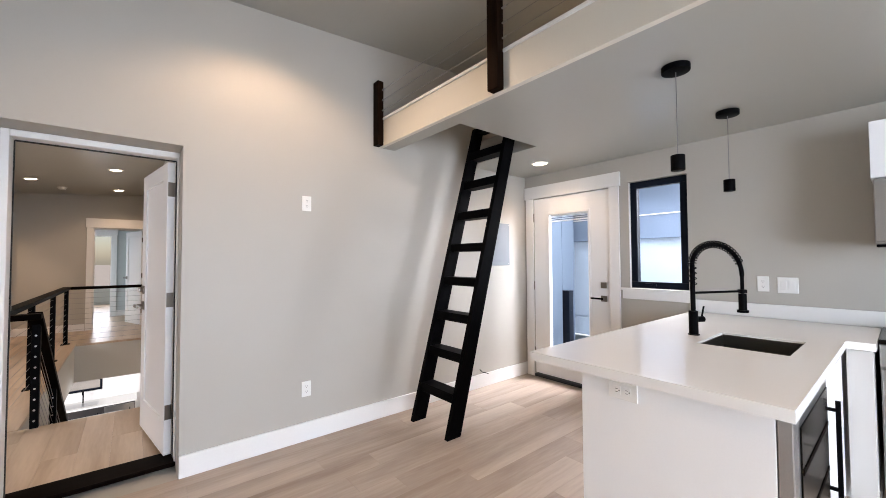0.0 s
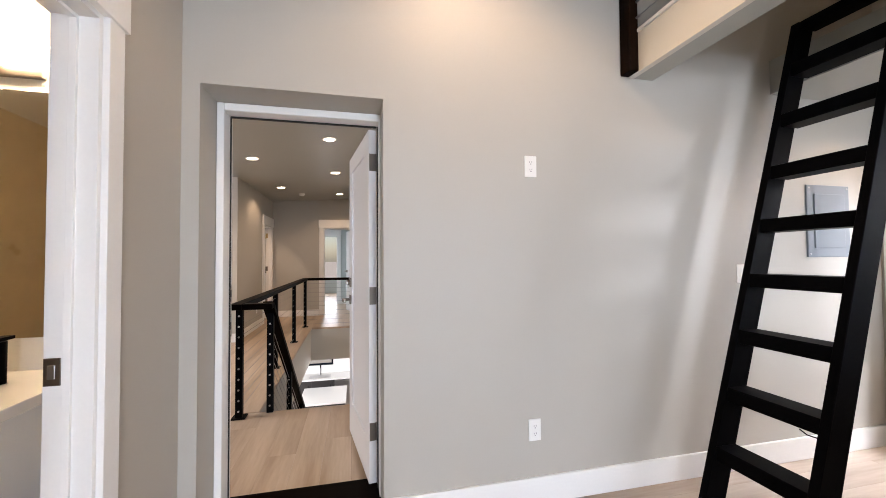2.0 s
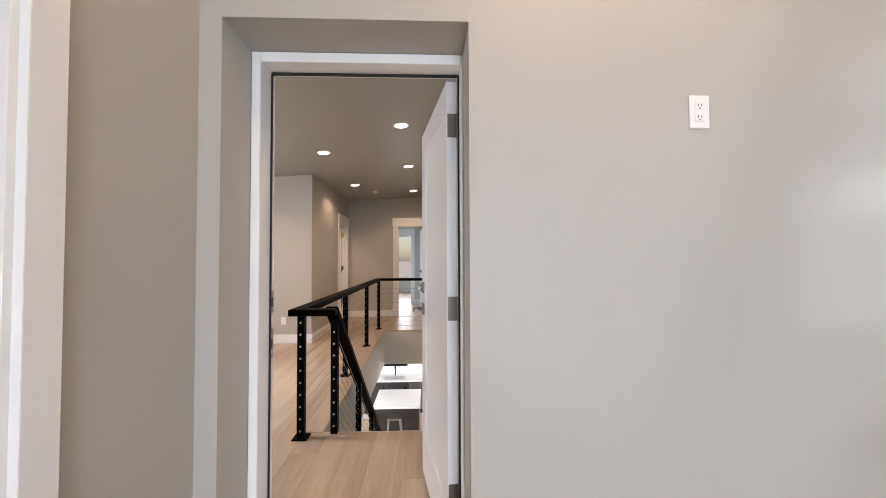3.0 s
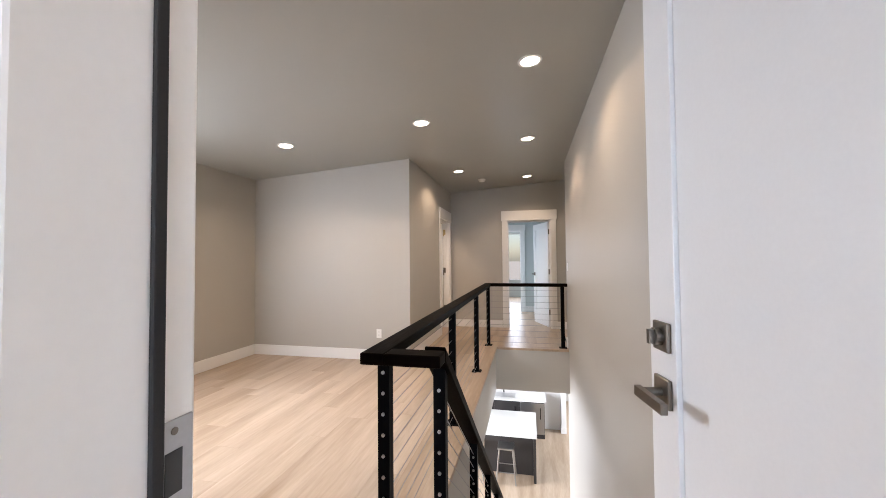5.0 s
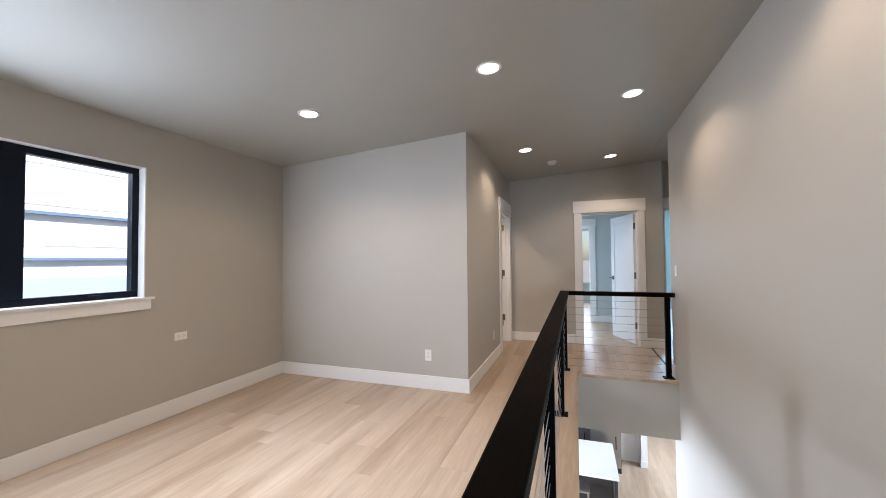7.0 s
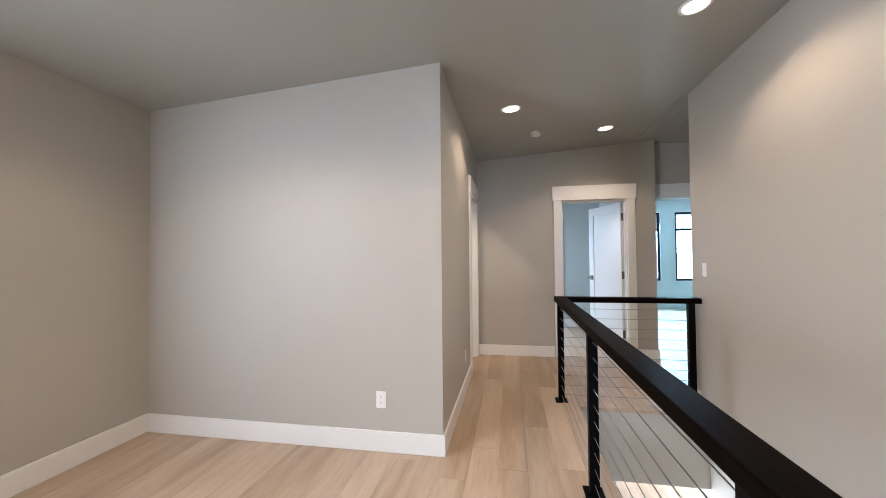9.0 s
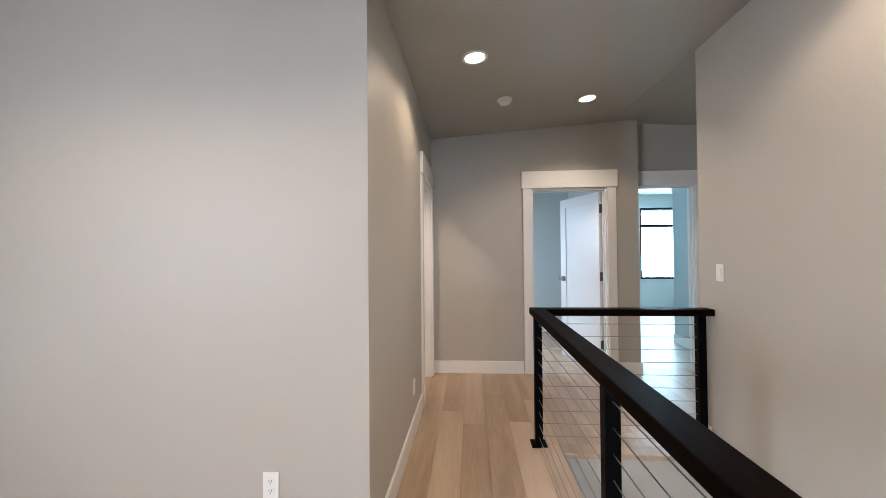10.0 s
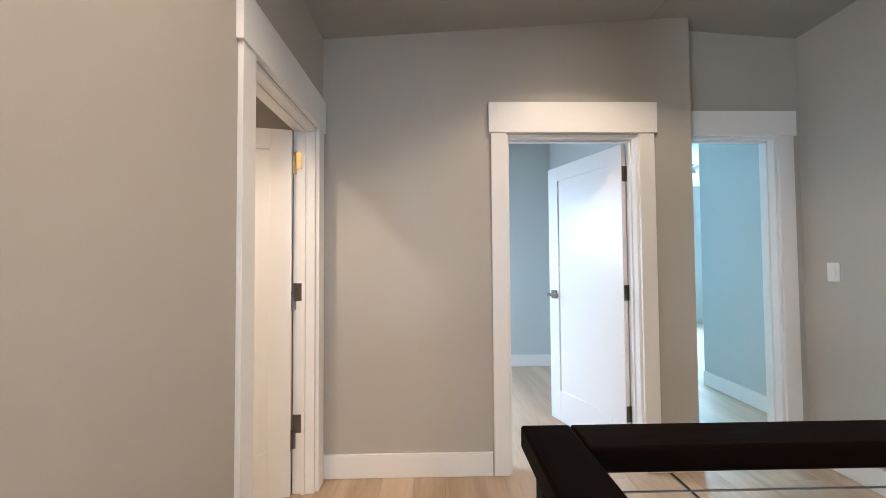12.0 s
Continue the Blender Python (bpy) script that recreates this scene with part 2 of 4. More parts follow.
def slab(name, x0, x1, y0, y1, zl, zr, thick, mat, label, category):
    """A ceiling that slopes across x: underside zl at x0, zr at x1."""
    bm = bmesh.new()
    v = [bm.verts.new(p) for p in ((x0, y0, zl), (x1, y0, zr), (x1, y1, zr), (x0, y1, zl))]
    w = [bm.verts.new(p.co + Vector((0, 0, thick))) for p in v]
    bm.faces.new(v[::-1])
    bm.faces.new(w)
    for k in range(4):
        bm.faces.new((v[k], v[(k + 1) % 4], w[(k + 1) % 4], w[k]))
    return tagged(part(name, bm, mat), label, category, kind="structure")


def skirting(axis, at, out, a0, a1, z=0.0, h=0.14):
    """Baseboard on a wall face `at`, standing out by `out` (signed)."""
    bm = bmesh.new()
    lo, hi = sorted((at, at + out))
    if axis == "x":
        box(bm, lo, hi, a0, a1, z + 0.001, z + h)
    else:
        box(bm, a0, a1, lo, hi, z + 0.001, z + h)
    bevelled(bm, 0.003)
    return tagged(part("baseboard", bm, TRIM), "white painted baseboard along the wall", "baseboard", kind="structure")


def casing(axis, at, out, a0, a1, top, z0=0.0, w=0.095, head=0.14, ear=0.015):
    """Craftsman casing round an opening a0..a1 up to top."""
    root = empty("trim", "white painted craftsman door casing", "door casing", kind="structure")
    lo, hi = sorted((at, at + out))
    lo2, hi2 = sorted((at, at + out * 1.4))

    def put(name, p, q, r, s, l0, h0):
        bbox(name, (l0, h0, p, q, r, s) if axis == "x" else (p, q, l0, h0, r, s), TRIM, root, bevel=0.002)
    put("side_casing", a0 - w, a0, z0 + 0.002, top, lo, hi)
    put("side_casing", a1, a1 + w, z0 + 0.002, top, lo, hi)
    put("head_casing", a0 - w - ear, a1 + w + ear, top, top + head, lo2, hi2)
    return root


def planks(parent, x0, x1, y0, y1, z, along, width, length, mat, seed):
    """Floor boards, each an object on one shared unit mesh, laid with staggered ends."""
    rnd = random.Random(seed)
    bm = bmesh.new()
    box(bm, -0.5, 0.5, -0.5, 0.5, -0.5, 0.5)
    me = mesh_of("plank", bm, mat)
    a0, a1, b0, b1 = (y0, y1, x0, x1) if along == "Y" else (x0, x1, y0, y1)
    b = b0
    while b < b1 - 0.01:
        w = min(width, b1 - b)
        a = a0 - rnd.random() * length
        while a < a1:
            s, e = max(a, a0), min(a + length, a1)
            if e - s > 0.02:
                ob = new("plank", me)
                c, d = (s + e) / 2, b + w / 2
                ob.location = (d, c, z - 0.006) if along == "Y" else (c, d, z - 0.006)
                g = 0.0011
                ob.scale = (w - g, e - s - g, 0.012) if along == "Y" else (e - s - g, w - g, 0.012)
                ob.parent = parent
            a += length
        b += width


# ---- the large structure ----
XE, XW, YD = 3.78, -0.57, 2.83         # studio: east wall, west wall, door wall
XL, XR, YB, YH = -3.975, 0.42, 7.62, 10.33   # upstairs room and hall
XH = -1.65                             # hall's left wall
YN = 3.155                             # hall side of the door wall
LOW = -3.05                            # lower floor
ROOF = 3.75


def hall_ceiling(x):
    return 2.765 + 0.0686 * x


def studio_ceiling(x):
    return 3.133 + 0.0667 * x


# studio walls
wall("wall_south", "y", -3.3, -0.15, XW - 0.15, XE + 0.15, -0.3, ROOF, [(0.0, 2.0, 0.4, 2.3)], label="greige painted studio wall")
wall("wall_east", "x", XE, 0.16, -3.3, YN + 0.0, -0.3, ROOF, [(1.085, 1.585, 1.085, 2.105), (1.775, 2.705, 0.0, 2.085)], label="greige painted studio wall with a door and a window")
wall("wall_west", "x", XW, -0.125, -3.3, YD, -0.3, ROOF, [(1.50, 2.29, -0.02, 2.06)], label="greige painted studio wall with the bathroom opening")
wall("wall_north", "y", YD, 0.21, XW - 0.15, XE, -0.3, ROOF, [(-0.497, 0.321, -0.02, 2.107)], label="greige painted wall with a deep door recess")
wall("wall_party", "y", YD + 0.21, YN - YD - 0.21, XL - 0.15, XE, -0.3, ROOF, [(-0.497, 0.321, -0.02, 2.107)], label="greige painted wall between studio and landing")

# upstairs room and hall walls
wall("wall_left", "x", XL, -0.15, YN, YB + 0.12, LOW, ROOF, [(4.42, 6.06, 1.055, 2.13)], label="greige painted wall with a wide window")
wall("wall_back", "y", YB, 0.12, XL, XH, LOW, ROOF, label="greige painted wall beside the hall")
wall("wall_hall", "x", XH, -0.12, YB + 0.12, YH, -0.3, ROOF, [(9.42, 10.20, -0.02, 2.05)], label="greige painted hall wall with a doorway")
wall("wall_end", "y", YH, 0.12, -3.2, 0.63, -0.3, ROOF, [(-0.535, 0.295, -0.02, 2.06)], label="greige painted wall at the end of the hall")
wall("wall_alcove", "y", YH + 0.14, 0.12, 0.63, 1.45, -0.3, ROOF, [(0.66, 1.30, -0.02, 2.10)], label="greige painted alcove wall with a doorway")
wall("wall_alcove_side", "x", 1.45, 0.12, 8.75, YH + 0.26, -0.3, ROOF, label="greige painted alcove wall")
wall("wall_alcove_near", "y", 8.75, 0.10, XR + 0.12, 1.45, -0.3, ROOF, label="greige painted alcove wall")
wall("wall_stair", "x", XR, 0.12, YN, 8.88, LOW, ROOF, label="tall greige painted wall beside the stairwell")

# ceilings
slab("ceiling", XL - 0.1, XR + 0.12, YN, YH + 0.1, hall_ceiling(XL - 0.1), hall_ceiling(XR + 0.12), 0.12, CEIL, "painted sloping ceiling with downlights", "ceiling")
slab("ceiling", XR + 0.12, 0.70, 8.75, YH + 0.4, 2.80, 2.805, 0.12, CEIL, "painted alcove ceiling", "ceiling")
slab("ceiling", 0.70, 1.6, 8.75, YH + 0.4, 2.805, 2.745, 0.12, CEIL, "painted alcove ceiling", "ceiling")
bm = bmesh.new()
box(bm, 0.380, 0.392, 8.88, YH - 0.001, hall_ceiling(0.386) - 0.005, hall_ceiling(0.386) + 0.004)
tagged(part("ceiling_joint", bm, CEIL), "fine taped joint across the painted ceiling", "trim", kind="structure")
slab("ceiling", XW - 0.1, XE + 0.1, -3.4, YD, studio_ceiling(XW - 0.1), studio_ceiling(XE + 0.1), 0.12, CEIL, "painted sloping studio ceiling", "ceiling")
bm = bmesh.new()
box(bm, -9.0 + 4.7, 6.0 - 2.0, -3.6, 17, ROOF, ROOF + 0.15)
tagged(part("roof", bm, SLATE), "flat roof over the whole building", "roof", kind="structure")

# loft floor over the kitchen, with the ladder's hatch
HX0, HX1, HY0 = 1.915, 2.82, 1.94
bm = bmesh.new()
box(bm, 1.785, XE, -3.3, HY0, 2.36, 2.58)
box(bm, 1.785, HX0, HY0, YD, 2.36, 2.58)
box(bm, HX1, XE, HY0, YD, 2.36, 2.58)
bmesh.ops.remove_doubles(bm, verts=bm.verts, dist=1e-5)
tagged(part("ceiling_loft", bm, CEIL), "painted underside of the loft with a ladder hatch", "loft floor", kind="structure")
bm = bmesh.new()
box(bm, 1.75, 1.785, -3.3, YD, 2.358, 2.58)
tagged(part("loft_fascia", bm, FASCIA_LIT), "painted fascia board of the loft edge, coloured as warmly lit", "fascia", kind="structure")
bm = bmesh.new()
box(bm, 1.74, 1.84, -3.3, YD, 2.582, 2.602)
bevelled(bm, 0.003)
tagged(part("loft_cap", bm, TRIM), "thin pale cap board along the loft edge", "trim", kind="structure")

# floors
WX0, WY0, WY1 = -0.66, 4.52, 8.67      # stairwell
bm = bmesh.new()
box(bm, XW, XE, -3.3, YD, -0.3, -0.013)
studio_floor = tagged(part("floor", bm, RUBBER), "pale oak plank floor of the studio", "floor", kind="structure")
bm = bmesh.new()
box(bm, XL, WX0, YN, YB, -0.30, -0.013)
box(bm, WX0, XR, YN, WY0, -0.30, -0.013)
box(bm, XH, WX0, YB, YH + 0.12, -0.30, -0.013)
box(bm, WX0, 1.45, WY1, YH + 0.3, -0.30, -0.013)
landing_floor = tagged(part("floor", bm, RUBBER), "pale oak plank floor of landing and hall", "floor", kind="structure")
bm = bmesh.new()
box(bm, -3.2, 6.0, YH + 0.121, 16.5, -0.31, -0.001)
tagged(part("floor", bm, OAK), "pale oak floor of the bedrooms", "floor", kind="structure")
bm = bmesh.new()
box(bm, XL, 6.0, YN, 16.5, LOW - 0.2, LOW)
tagged(part("floor", bm, OAK), "pale oak floor of the lower storey", "floor", kind="structure")
bm = bmesh.new()
box(bm, -2.6, XW - 0.15, 0.0, YD, -0.3, 0.0)
tagged(part("floor", bm, TILE), "beige tiled bathroom floor", "floor", kind="structure")

BB = 0.016                             # baseboard thickness
# stairwell edges: deep painted header boards and pale nosings
bm = bmesh.new()
box(bm, WX0, XR, WY1 - 0.03, WY1 - 0.001, -0.62, -0.029)
tagged(part("well_header", bm, WALL), "greige painted header across the stairwell", "header", kind="structure")
bm = bmesh.new()
box(bm, WX0 + 0.001, WX0 + 0.03, WY0 + 0.02, WY1 - 0.031, -0.62, -0.029)
tagged(part("well_header", bm, WALL), "greige painted header along the stairwell", "header", kind="structure")
for d in ((WX0 - 0.09, WX0 + 0.045, WY0 - 0.02, WY1 + 0.09), (WX0 + 0.046, XR - 0.002, WY1 - 0.045, WY1 + 0.09)):
    bm = bmesh.new()
    box(bm, d[0], d[1], d[2], d[3], -0.028, 0.006)
    bevelled(bm, 0.006, 3)
    tagged(part("well_nosing", bm, OAK), "pale oak nosing round the stairwell", "trim", kind="structure")
bm = bmesh.new()
box(bm, XL, WX0 - 0.06, YN, 16.5, -0.45, -0.31)
box(bm, WX0 - 0.06, 6.0, WY1 + 0.06, 16.5, -0.45, -0.31)
tagged(part("ceiling_lower", bm, CEIL), "painted ceiling of the lower storey", "ceiling", kind="structure")
wall("wall_under_stairs", "x", WX0 - 0.002, -0.10, YN, 6.0, LOW, -0.45, label="greige painted wall beside the stairs")
wall("wall_lower_south", "y", YN, -0.12, XL, XR + 0.12, LOW, -0.30, label="painted lower wall")
wall("wall_lower_north", "y", 13.1, 0.12, XL, 0.62, LOW, -0.45, [(-1.25, -0.45, -1.90, -1.42)], mat=TRIM, label="white painted lower kitchen wall")
wall("wall_lower_right", "x", 0.62, 0.12, 12.9, 15.2, LOW, -0.45, mat=TRIM, label="white painted lower wall")
wall("wall_lower_far", "y", 15.2, 0.12, 0.74, 6.0, LOW, -0.45, label="painted lower wall")
wall("wall_lower_east", "x", 6.0, 0.12, 8.5, 15.2, LOW, -0.45, label="painted lower wall")
# Hole for the added lower window and its lamp.
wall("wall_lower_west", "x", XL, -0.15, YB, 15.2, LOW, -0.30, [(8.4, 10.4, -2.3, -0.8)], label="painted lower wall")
wall("wall_lower_return", "y", 8.76, 0.12, XR + 0.12, 6.0, LOW, -0.45, label="painted lower wall")
skirting("x", 0.62, -0.015, 12.9, 13.1, LOW)
skirting("y", 12.9, -0.015, 0.605, 0.74, LOW)

ts = empty("floor_transition", "unfinished floor joint with a dark slot and pale batten", "floor joint", kind="structure")
bbox("slot", (0.425, 0.446, 8.78, YH - BB - 0.002, 0.0005, 0.0025), RUBBER, ts, "dark open joint", 0)
bbox("batten", (0.446, 0.470, 8.78, YH - BB - 0.002, 0.0005, 0.007), OAK, ts, "pale raw wood batten", 0.002)
bbox("batten", (0.418, 0.425, 8.78, YH - BB - 0.002, 0.0005, 0.005), OAK, ts, bevel=0.001)

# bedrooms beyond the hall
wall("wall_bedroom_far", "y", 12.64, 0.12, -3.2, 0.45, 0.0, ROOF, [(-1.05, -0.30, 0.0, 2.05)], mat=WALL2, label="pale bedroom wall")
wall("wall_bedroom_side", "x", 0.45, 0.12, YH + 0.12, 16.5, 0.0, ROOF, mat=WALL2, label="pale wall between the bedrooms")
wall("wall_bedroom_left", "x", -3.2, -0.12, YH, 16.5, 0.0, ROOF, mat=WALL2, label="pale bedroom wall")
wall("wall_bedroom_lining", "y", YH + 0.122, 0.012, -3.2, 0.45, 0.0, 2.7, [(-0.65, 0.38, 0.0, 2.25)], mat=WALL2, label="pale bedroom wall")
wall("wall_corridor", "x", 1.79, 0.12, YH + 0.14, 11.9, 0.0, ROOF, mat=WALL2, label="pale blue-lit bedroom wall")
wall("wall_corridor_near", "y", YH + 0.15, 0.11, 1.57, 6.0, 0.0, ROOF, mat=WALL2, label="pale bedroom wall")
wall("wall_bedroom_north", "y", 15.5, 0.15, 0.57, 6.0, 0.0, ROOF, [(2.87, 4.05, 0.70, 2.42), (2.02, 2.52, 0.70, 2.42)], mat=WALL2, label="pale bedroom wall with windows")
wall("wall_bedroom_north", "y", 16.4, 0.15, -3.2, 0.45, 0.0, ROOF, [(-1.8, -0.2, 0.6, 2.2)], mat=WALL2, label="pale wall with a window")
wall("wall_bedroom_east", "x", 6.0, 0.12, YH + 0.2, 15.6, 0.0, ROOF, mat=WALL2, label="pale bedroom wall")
bm = bmesh.new()
box(bm, -3.2, 6.0, YH + 0.41, 16.5, 2.74, 2.9)
tagged(part("ceiling_bedrooms", bm, TRIM), "white bedroom ceiling", "ceiling", kind="structure")
bm = bmesh.new()
box(bm, -3.2, XH - 0.12, YB + 0.12, YH, 2.5, 2.6)
tagged(part("ceiling_closet", bm, TRIM), "white closet ceiling", "ceiling", kind="structure")
wall("wall_closet", "x", -2.9, -0.1, YB + 0.12, YH, -0.0, 2.6, mat=TRIM, label="white closet wall")
bm = bmesh.new()
box(bm, -2.9, XH, YB + 0.12, YH, -0.30, -0.002)
tagged(part("floor", bm, OAK), "dark closet floor", "floor", kind="structure")
skirting("y", 12.64, -0.015, -0.30, 0.45)
skirting("x", 1.79, -0.015, YH + 0.27, 11.9)

# bathroom
wall("wall_bath_north", "y", YD - 0.02, 0.0199, -2.6, XW - 0.15, 0.0, 2.6, mat=TRIM, label="white bathroom wall")
wall("wall_bath_west", "x", -2.6, -0.1, 0.0, YD, 0.0, 2.6, mat=TILE, label="beige tiled bathroom wall")
wall("wall_bath_south", "y", 0.0, -0.1, -2.7, XW - 0.15, 0.0, 2.6, mat=TILE, label="beige tiled bathroom wall")
bm = bmesh.new()
box(bm, -2.7, XW - 0.15, -0.1, YD, 2.55, 2.65)
tagged(part("ceiling_bath", bm, TRIM), "white bathroom ceiling", "ceiling", kind="structure")

# baseboards
skirting("y", YD, -BB, 0.322, XE)
skirting("y", YD, -BB, XW, -0.498)
skirting("x", XW, BB, 2.37, YD - BB)
skirting("x", XW, BB, -3.3, 1.40)
skirting("x", XE, -BB, 1.10, 1.677)
skirting("x", XL, BB, YN, YB)
skirting("y", YB, -BB, XL + BB, XH + BB)
skirting("x", XH, BB, YB, 9.32)
skirting("y", YH, -BB, XH, -0.632)
skirting("y", YH, -BB, 0.386, 0.63 + BB)
skirting("x", 0.63, BB, YH, YH + 0.14)
skirting("x", 1.45, -BB, 8.85, YH + 0.14)
skirting("y", YN, BB, XL + BB, -0.60)
skirting("x", XR, -BB, YN + 0.1, WY0)
skirting("x", XR, -BB, WY1 + 0.092, 8.88)

# outdoors
bm = bmesh.new()
box(bm, -900, 900, -900, 900, LOW - 0.6, LOW - 0.25)
tagged(part("ground", bm, GROUND), "gravel ground reaching the horizon", "ground", kind="structure")


def neighbour(name, axis_x, face, y0, y1, top, mat, pitch, label):
    """A house next door: lapped boards on its facing wall."""
    root = empty(name, label, "house")
    d = 4.0 * face
    bm = bmesh.new()
    box(bm, min(axis_x, axis_x - d), max(axis_x, axis_x - d), y0, y1, LOW - 0.3, top)
    part("wall", bm, mat, root)
    bm = bmesh.new()
    box(bm, min(axis_x + 0.4 * face, axis_x - d), max(axis_x + 0.4 * face, axis_x - d), y0 - 0.3, y1 + 0.3, top, top + 0.25)
    part("roof", bm, SLATE, root)
    z = LOW - 0.3
    bm = bmesh.new()
    box(bm, 0, 0.03, y0, y1, 0, pitch - 0.03)
    me = mesh_of("siding_board", bm, mat)
    while z < top - pitch:
        ob = new("siding_board", me)
        ob.matrix_world = pose(axis_x if face > 0 else axis_x - 0.03, 0, z, 0, 0, 0)
        ob.parent = root
        z += pitch
    return root


nb = neighbour("neighbouring_house", -8.2, 1, -4, 14, 4.4, SIDING, 0.62, "white-sided neighbouring house in sunlight")
for z in (2.07, 1.38):
    bbox("band", (-8.17, -8.08, -4, 14, z, z + 0.05), SLATE, nb)
bbox("band", (-8.17, -8.10, -4, 14, 0.40, 1.12), SIDEB, nb, "blue-grey base band")
nb2 = neighbour("neighbouring_house", 5.9, -1, -6, 9, 6.5, SIDEB, 1.9, "blue-grey panelled neighbouring house in shade")
bbox("band", (5.80, 5.869, -6, 9, 1.66, 4.2), SLATE, nb2, "darker slate upper cladding")
bbox("flashing", (5.785, 5.7998, -6, 9, 1.995, 2.01), SIDING, nb2)
bbox("flashing", (5.79, 5.868, -6, 9, 0.12, 0.135), SIDING, nb2)
screen = empty("privacy_screen", "pale blue-grey boarded screen at the end of the deck", "screen")
for k in range(4):
    bbox("board", (4.25 + k * 0.34, 4.582 + k * 0.34, 3.30, 3.335, -0.06, 2.6), SCREEN, screen, bevel=0.004)
bbox("rail", (4.25, 5.602, 3.336, 3.37, 2.45, 2.55), SCREEN, screen)
bbox("rail", (4.25, 5.602, 3.336, 3.37, 0.10, 0.20), SCREEN, screen)

deck = empty("deck", "pale sunlit deck boards outside the glazed door", "deck")
bm = bmesh.new()
box(bm, XE + 0.165, 5.6, 0, 0.135, -0.045, 0)
me = mesh_of("deck_board", bm, DECK)
for k in range(32):
    ob = new("deck_board", me)
    ob.matrix_world = pose(0, 0.3 + k * 0.14, -0.06)
    ob.parent = deck
post = empty("deck_post", "dark green-black metal post standing on the deck", "post")
bbox("post", (4.56, 4.66, 2.74, 2.84, -0.06, 0.95), FRAME, post)
bbox("foot", (4.45, 4.77, 2.56, 2.95, -0.06, 0.02), SIDEB, post)

# ---- doors ----
def lever(parent, x, y, z, out, reach):
    """Square rose with a flat lever; out: which way (+-1 in local y) it stands, reach: which way in x the lever points."""
    r = bbox("lever_rose", (x - 0.033, x + 0.033, min(y, y + 0.010 * out), max(y, y + 0.010 * out), z - 0.033, z + 0.033), NICKEL, parent, "square satin nickel rose", 0.003)
    bm = bmesh.new()
    tube(bm, (x, y + 0.008 * out, z), (x, y + 0.055 * out, z), 0.010, 12)
    y1 = y + 0.05 * out
    box(bm, min(x - 0.012 * reach, x + 0.11 * reach), max(x - 0.012 * reach, x + 0.11 * reach), min(y1, y1 + 0.014 * out), max(y1, y1 + 0.014 * out), z - 0.011, z + 0.011)
    part("lever", bm, NICKEL, r)
    return r


def deadbolt(parent, x, y, z, out):
    r = bbox("deadbolt_plate", (x - 0.033, x + 0.033, min(y, y + 0.010 * out), max(y, y + 0.010 * out), z - 0.033, z + 0.033), NICKEL, parent, "square satin nickel deadbolt", 0.003)
    bm = bmesh.new()
    tube(bm, (x, y + 0.008 * out, z), (x, y + 0.024 * out, z), 0.020, 16)
    box(bm, x - 0.006, x + 0.006, min(y + 0.02 * out, y + 0.036 * out), max(y + 0.02 * out, y + 0.036 * out), z - 0.016, z + 0.016)
    part("thumb_turn", bm, NICKEL, r)


def shaker_leaf(name, w, h, thick, at, label, top_hinge, handles, bolt=False, panel=True, rail=0.115, low=0.20):
    """A door leaf, local x from the hinge to the free edge, y through its thickness, z up."""
    root = empty(name, label, "door", at=at, kind="structure")
    if panel:
        bbox("stile", (0, rail, 0, thick, 0, h), DOORP, root, bevel=0.002)
        bbox("stile", (w - rail, w, 0, thick, 0, h), DOORP, root, bevel=0.002)
        bbox("rail", (rail, w - rail, 0, thick, h - rail, h), DOORP, root, bevel=0.002)
        bbox("rail", (rail, w - rail, 0, thick, 0, low), DOORP, root, bevel=0.002)
        bbox("door_panel", (rail - 0.01, w - rail + 0.01, 0.011, thick - 0.011, low - 0.01, h - rail + 0.01), DOORP, root, bevel=0.0)
    else:
        bbox("slab", (0, w, 0, thick, 0, h), DOORP, root, bevel=0.002)
    for z, hinge_mat in ((0.29, NICKEL), (h / 2 + 0.05, NICKEL), (h - 0.19, top_hinge)):
        hg = bbox("hinge", (-0.022, 0.030, -0.004, 0.002, z - 0.05, z + 0.05), hinge_mat, root, "satin metal hinge", 0.001)
        bm = bmesh.new()
        tube(bm, (-0.004, -0.007, z - 0.05), (-0.004, -0.007, z + 0.05), 0.007, 10)
        part("hinge_pin", bm, hinge_mat, hg)
        bbox("hinge_leaf", (-0.003, 0.0, 0.0, thick - 0.004, z - 0.05, z + 0.05), hinge_mat, hg, bevel=0.0)
    for side in handles:
        y = 0.0 if side < 0 else thick
        lever(root, w - 0.065, y, 0.978 if bolt else 1.0, side, -1)
        if bolt:
            deadbolt(root, w - 0.065, y, 1.104, side)
    return root


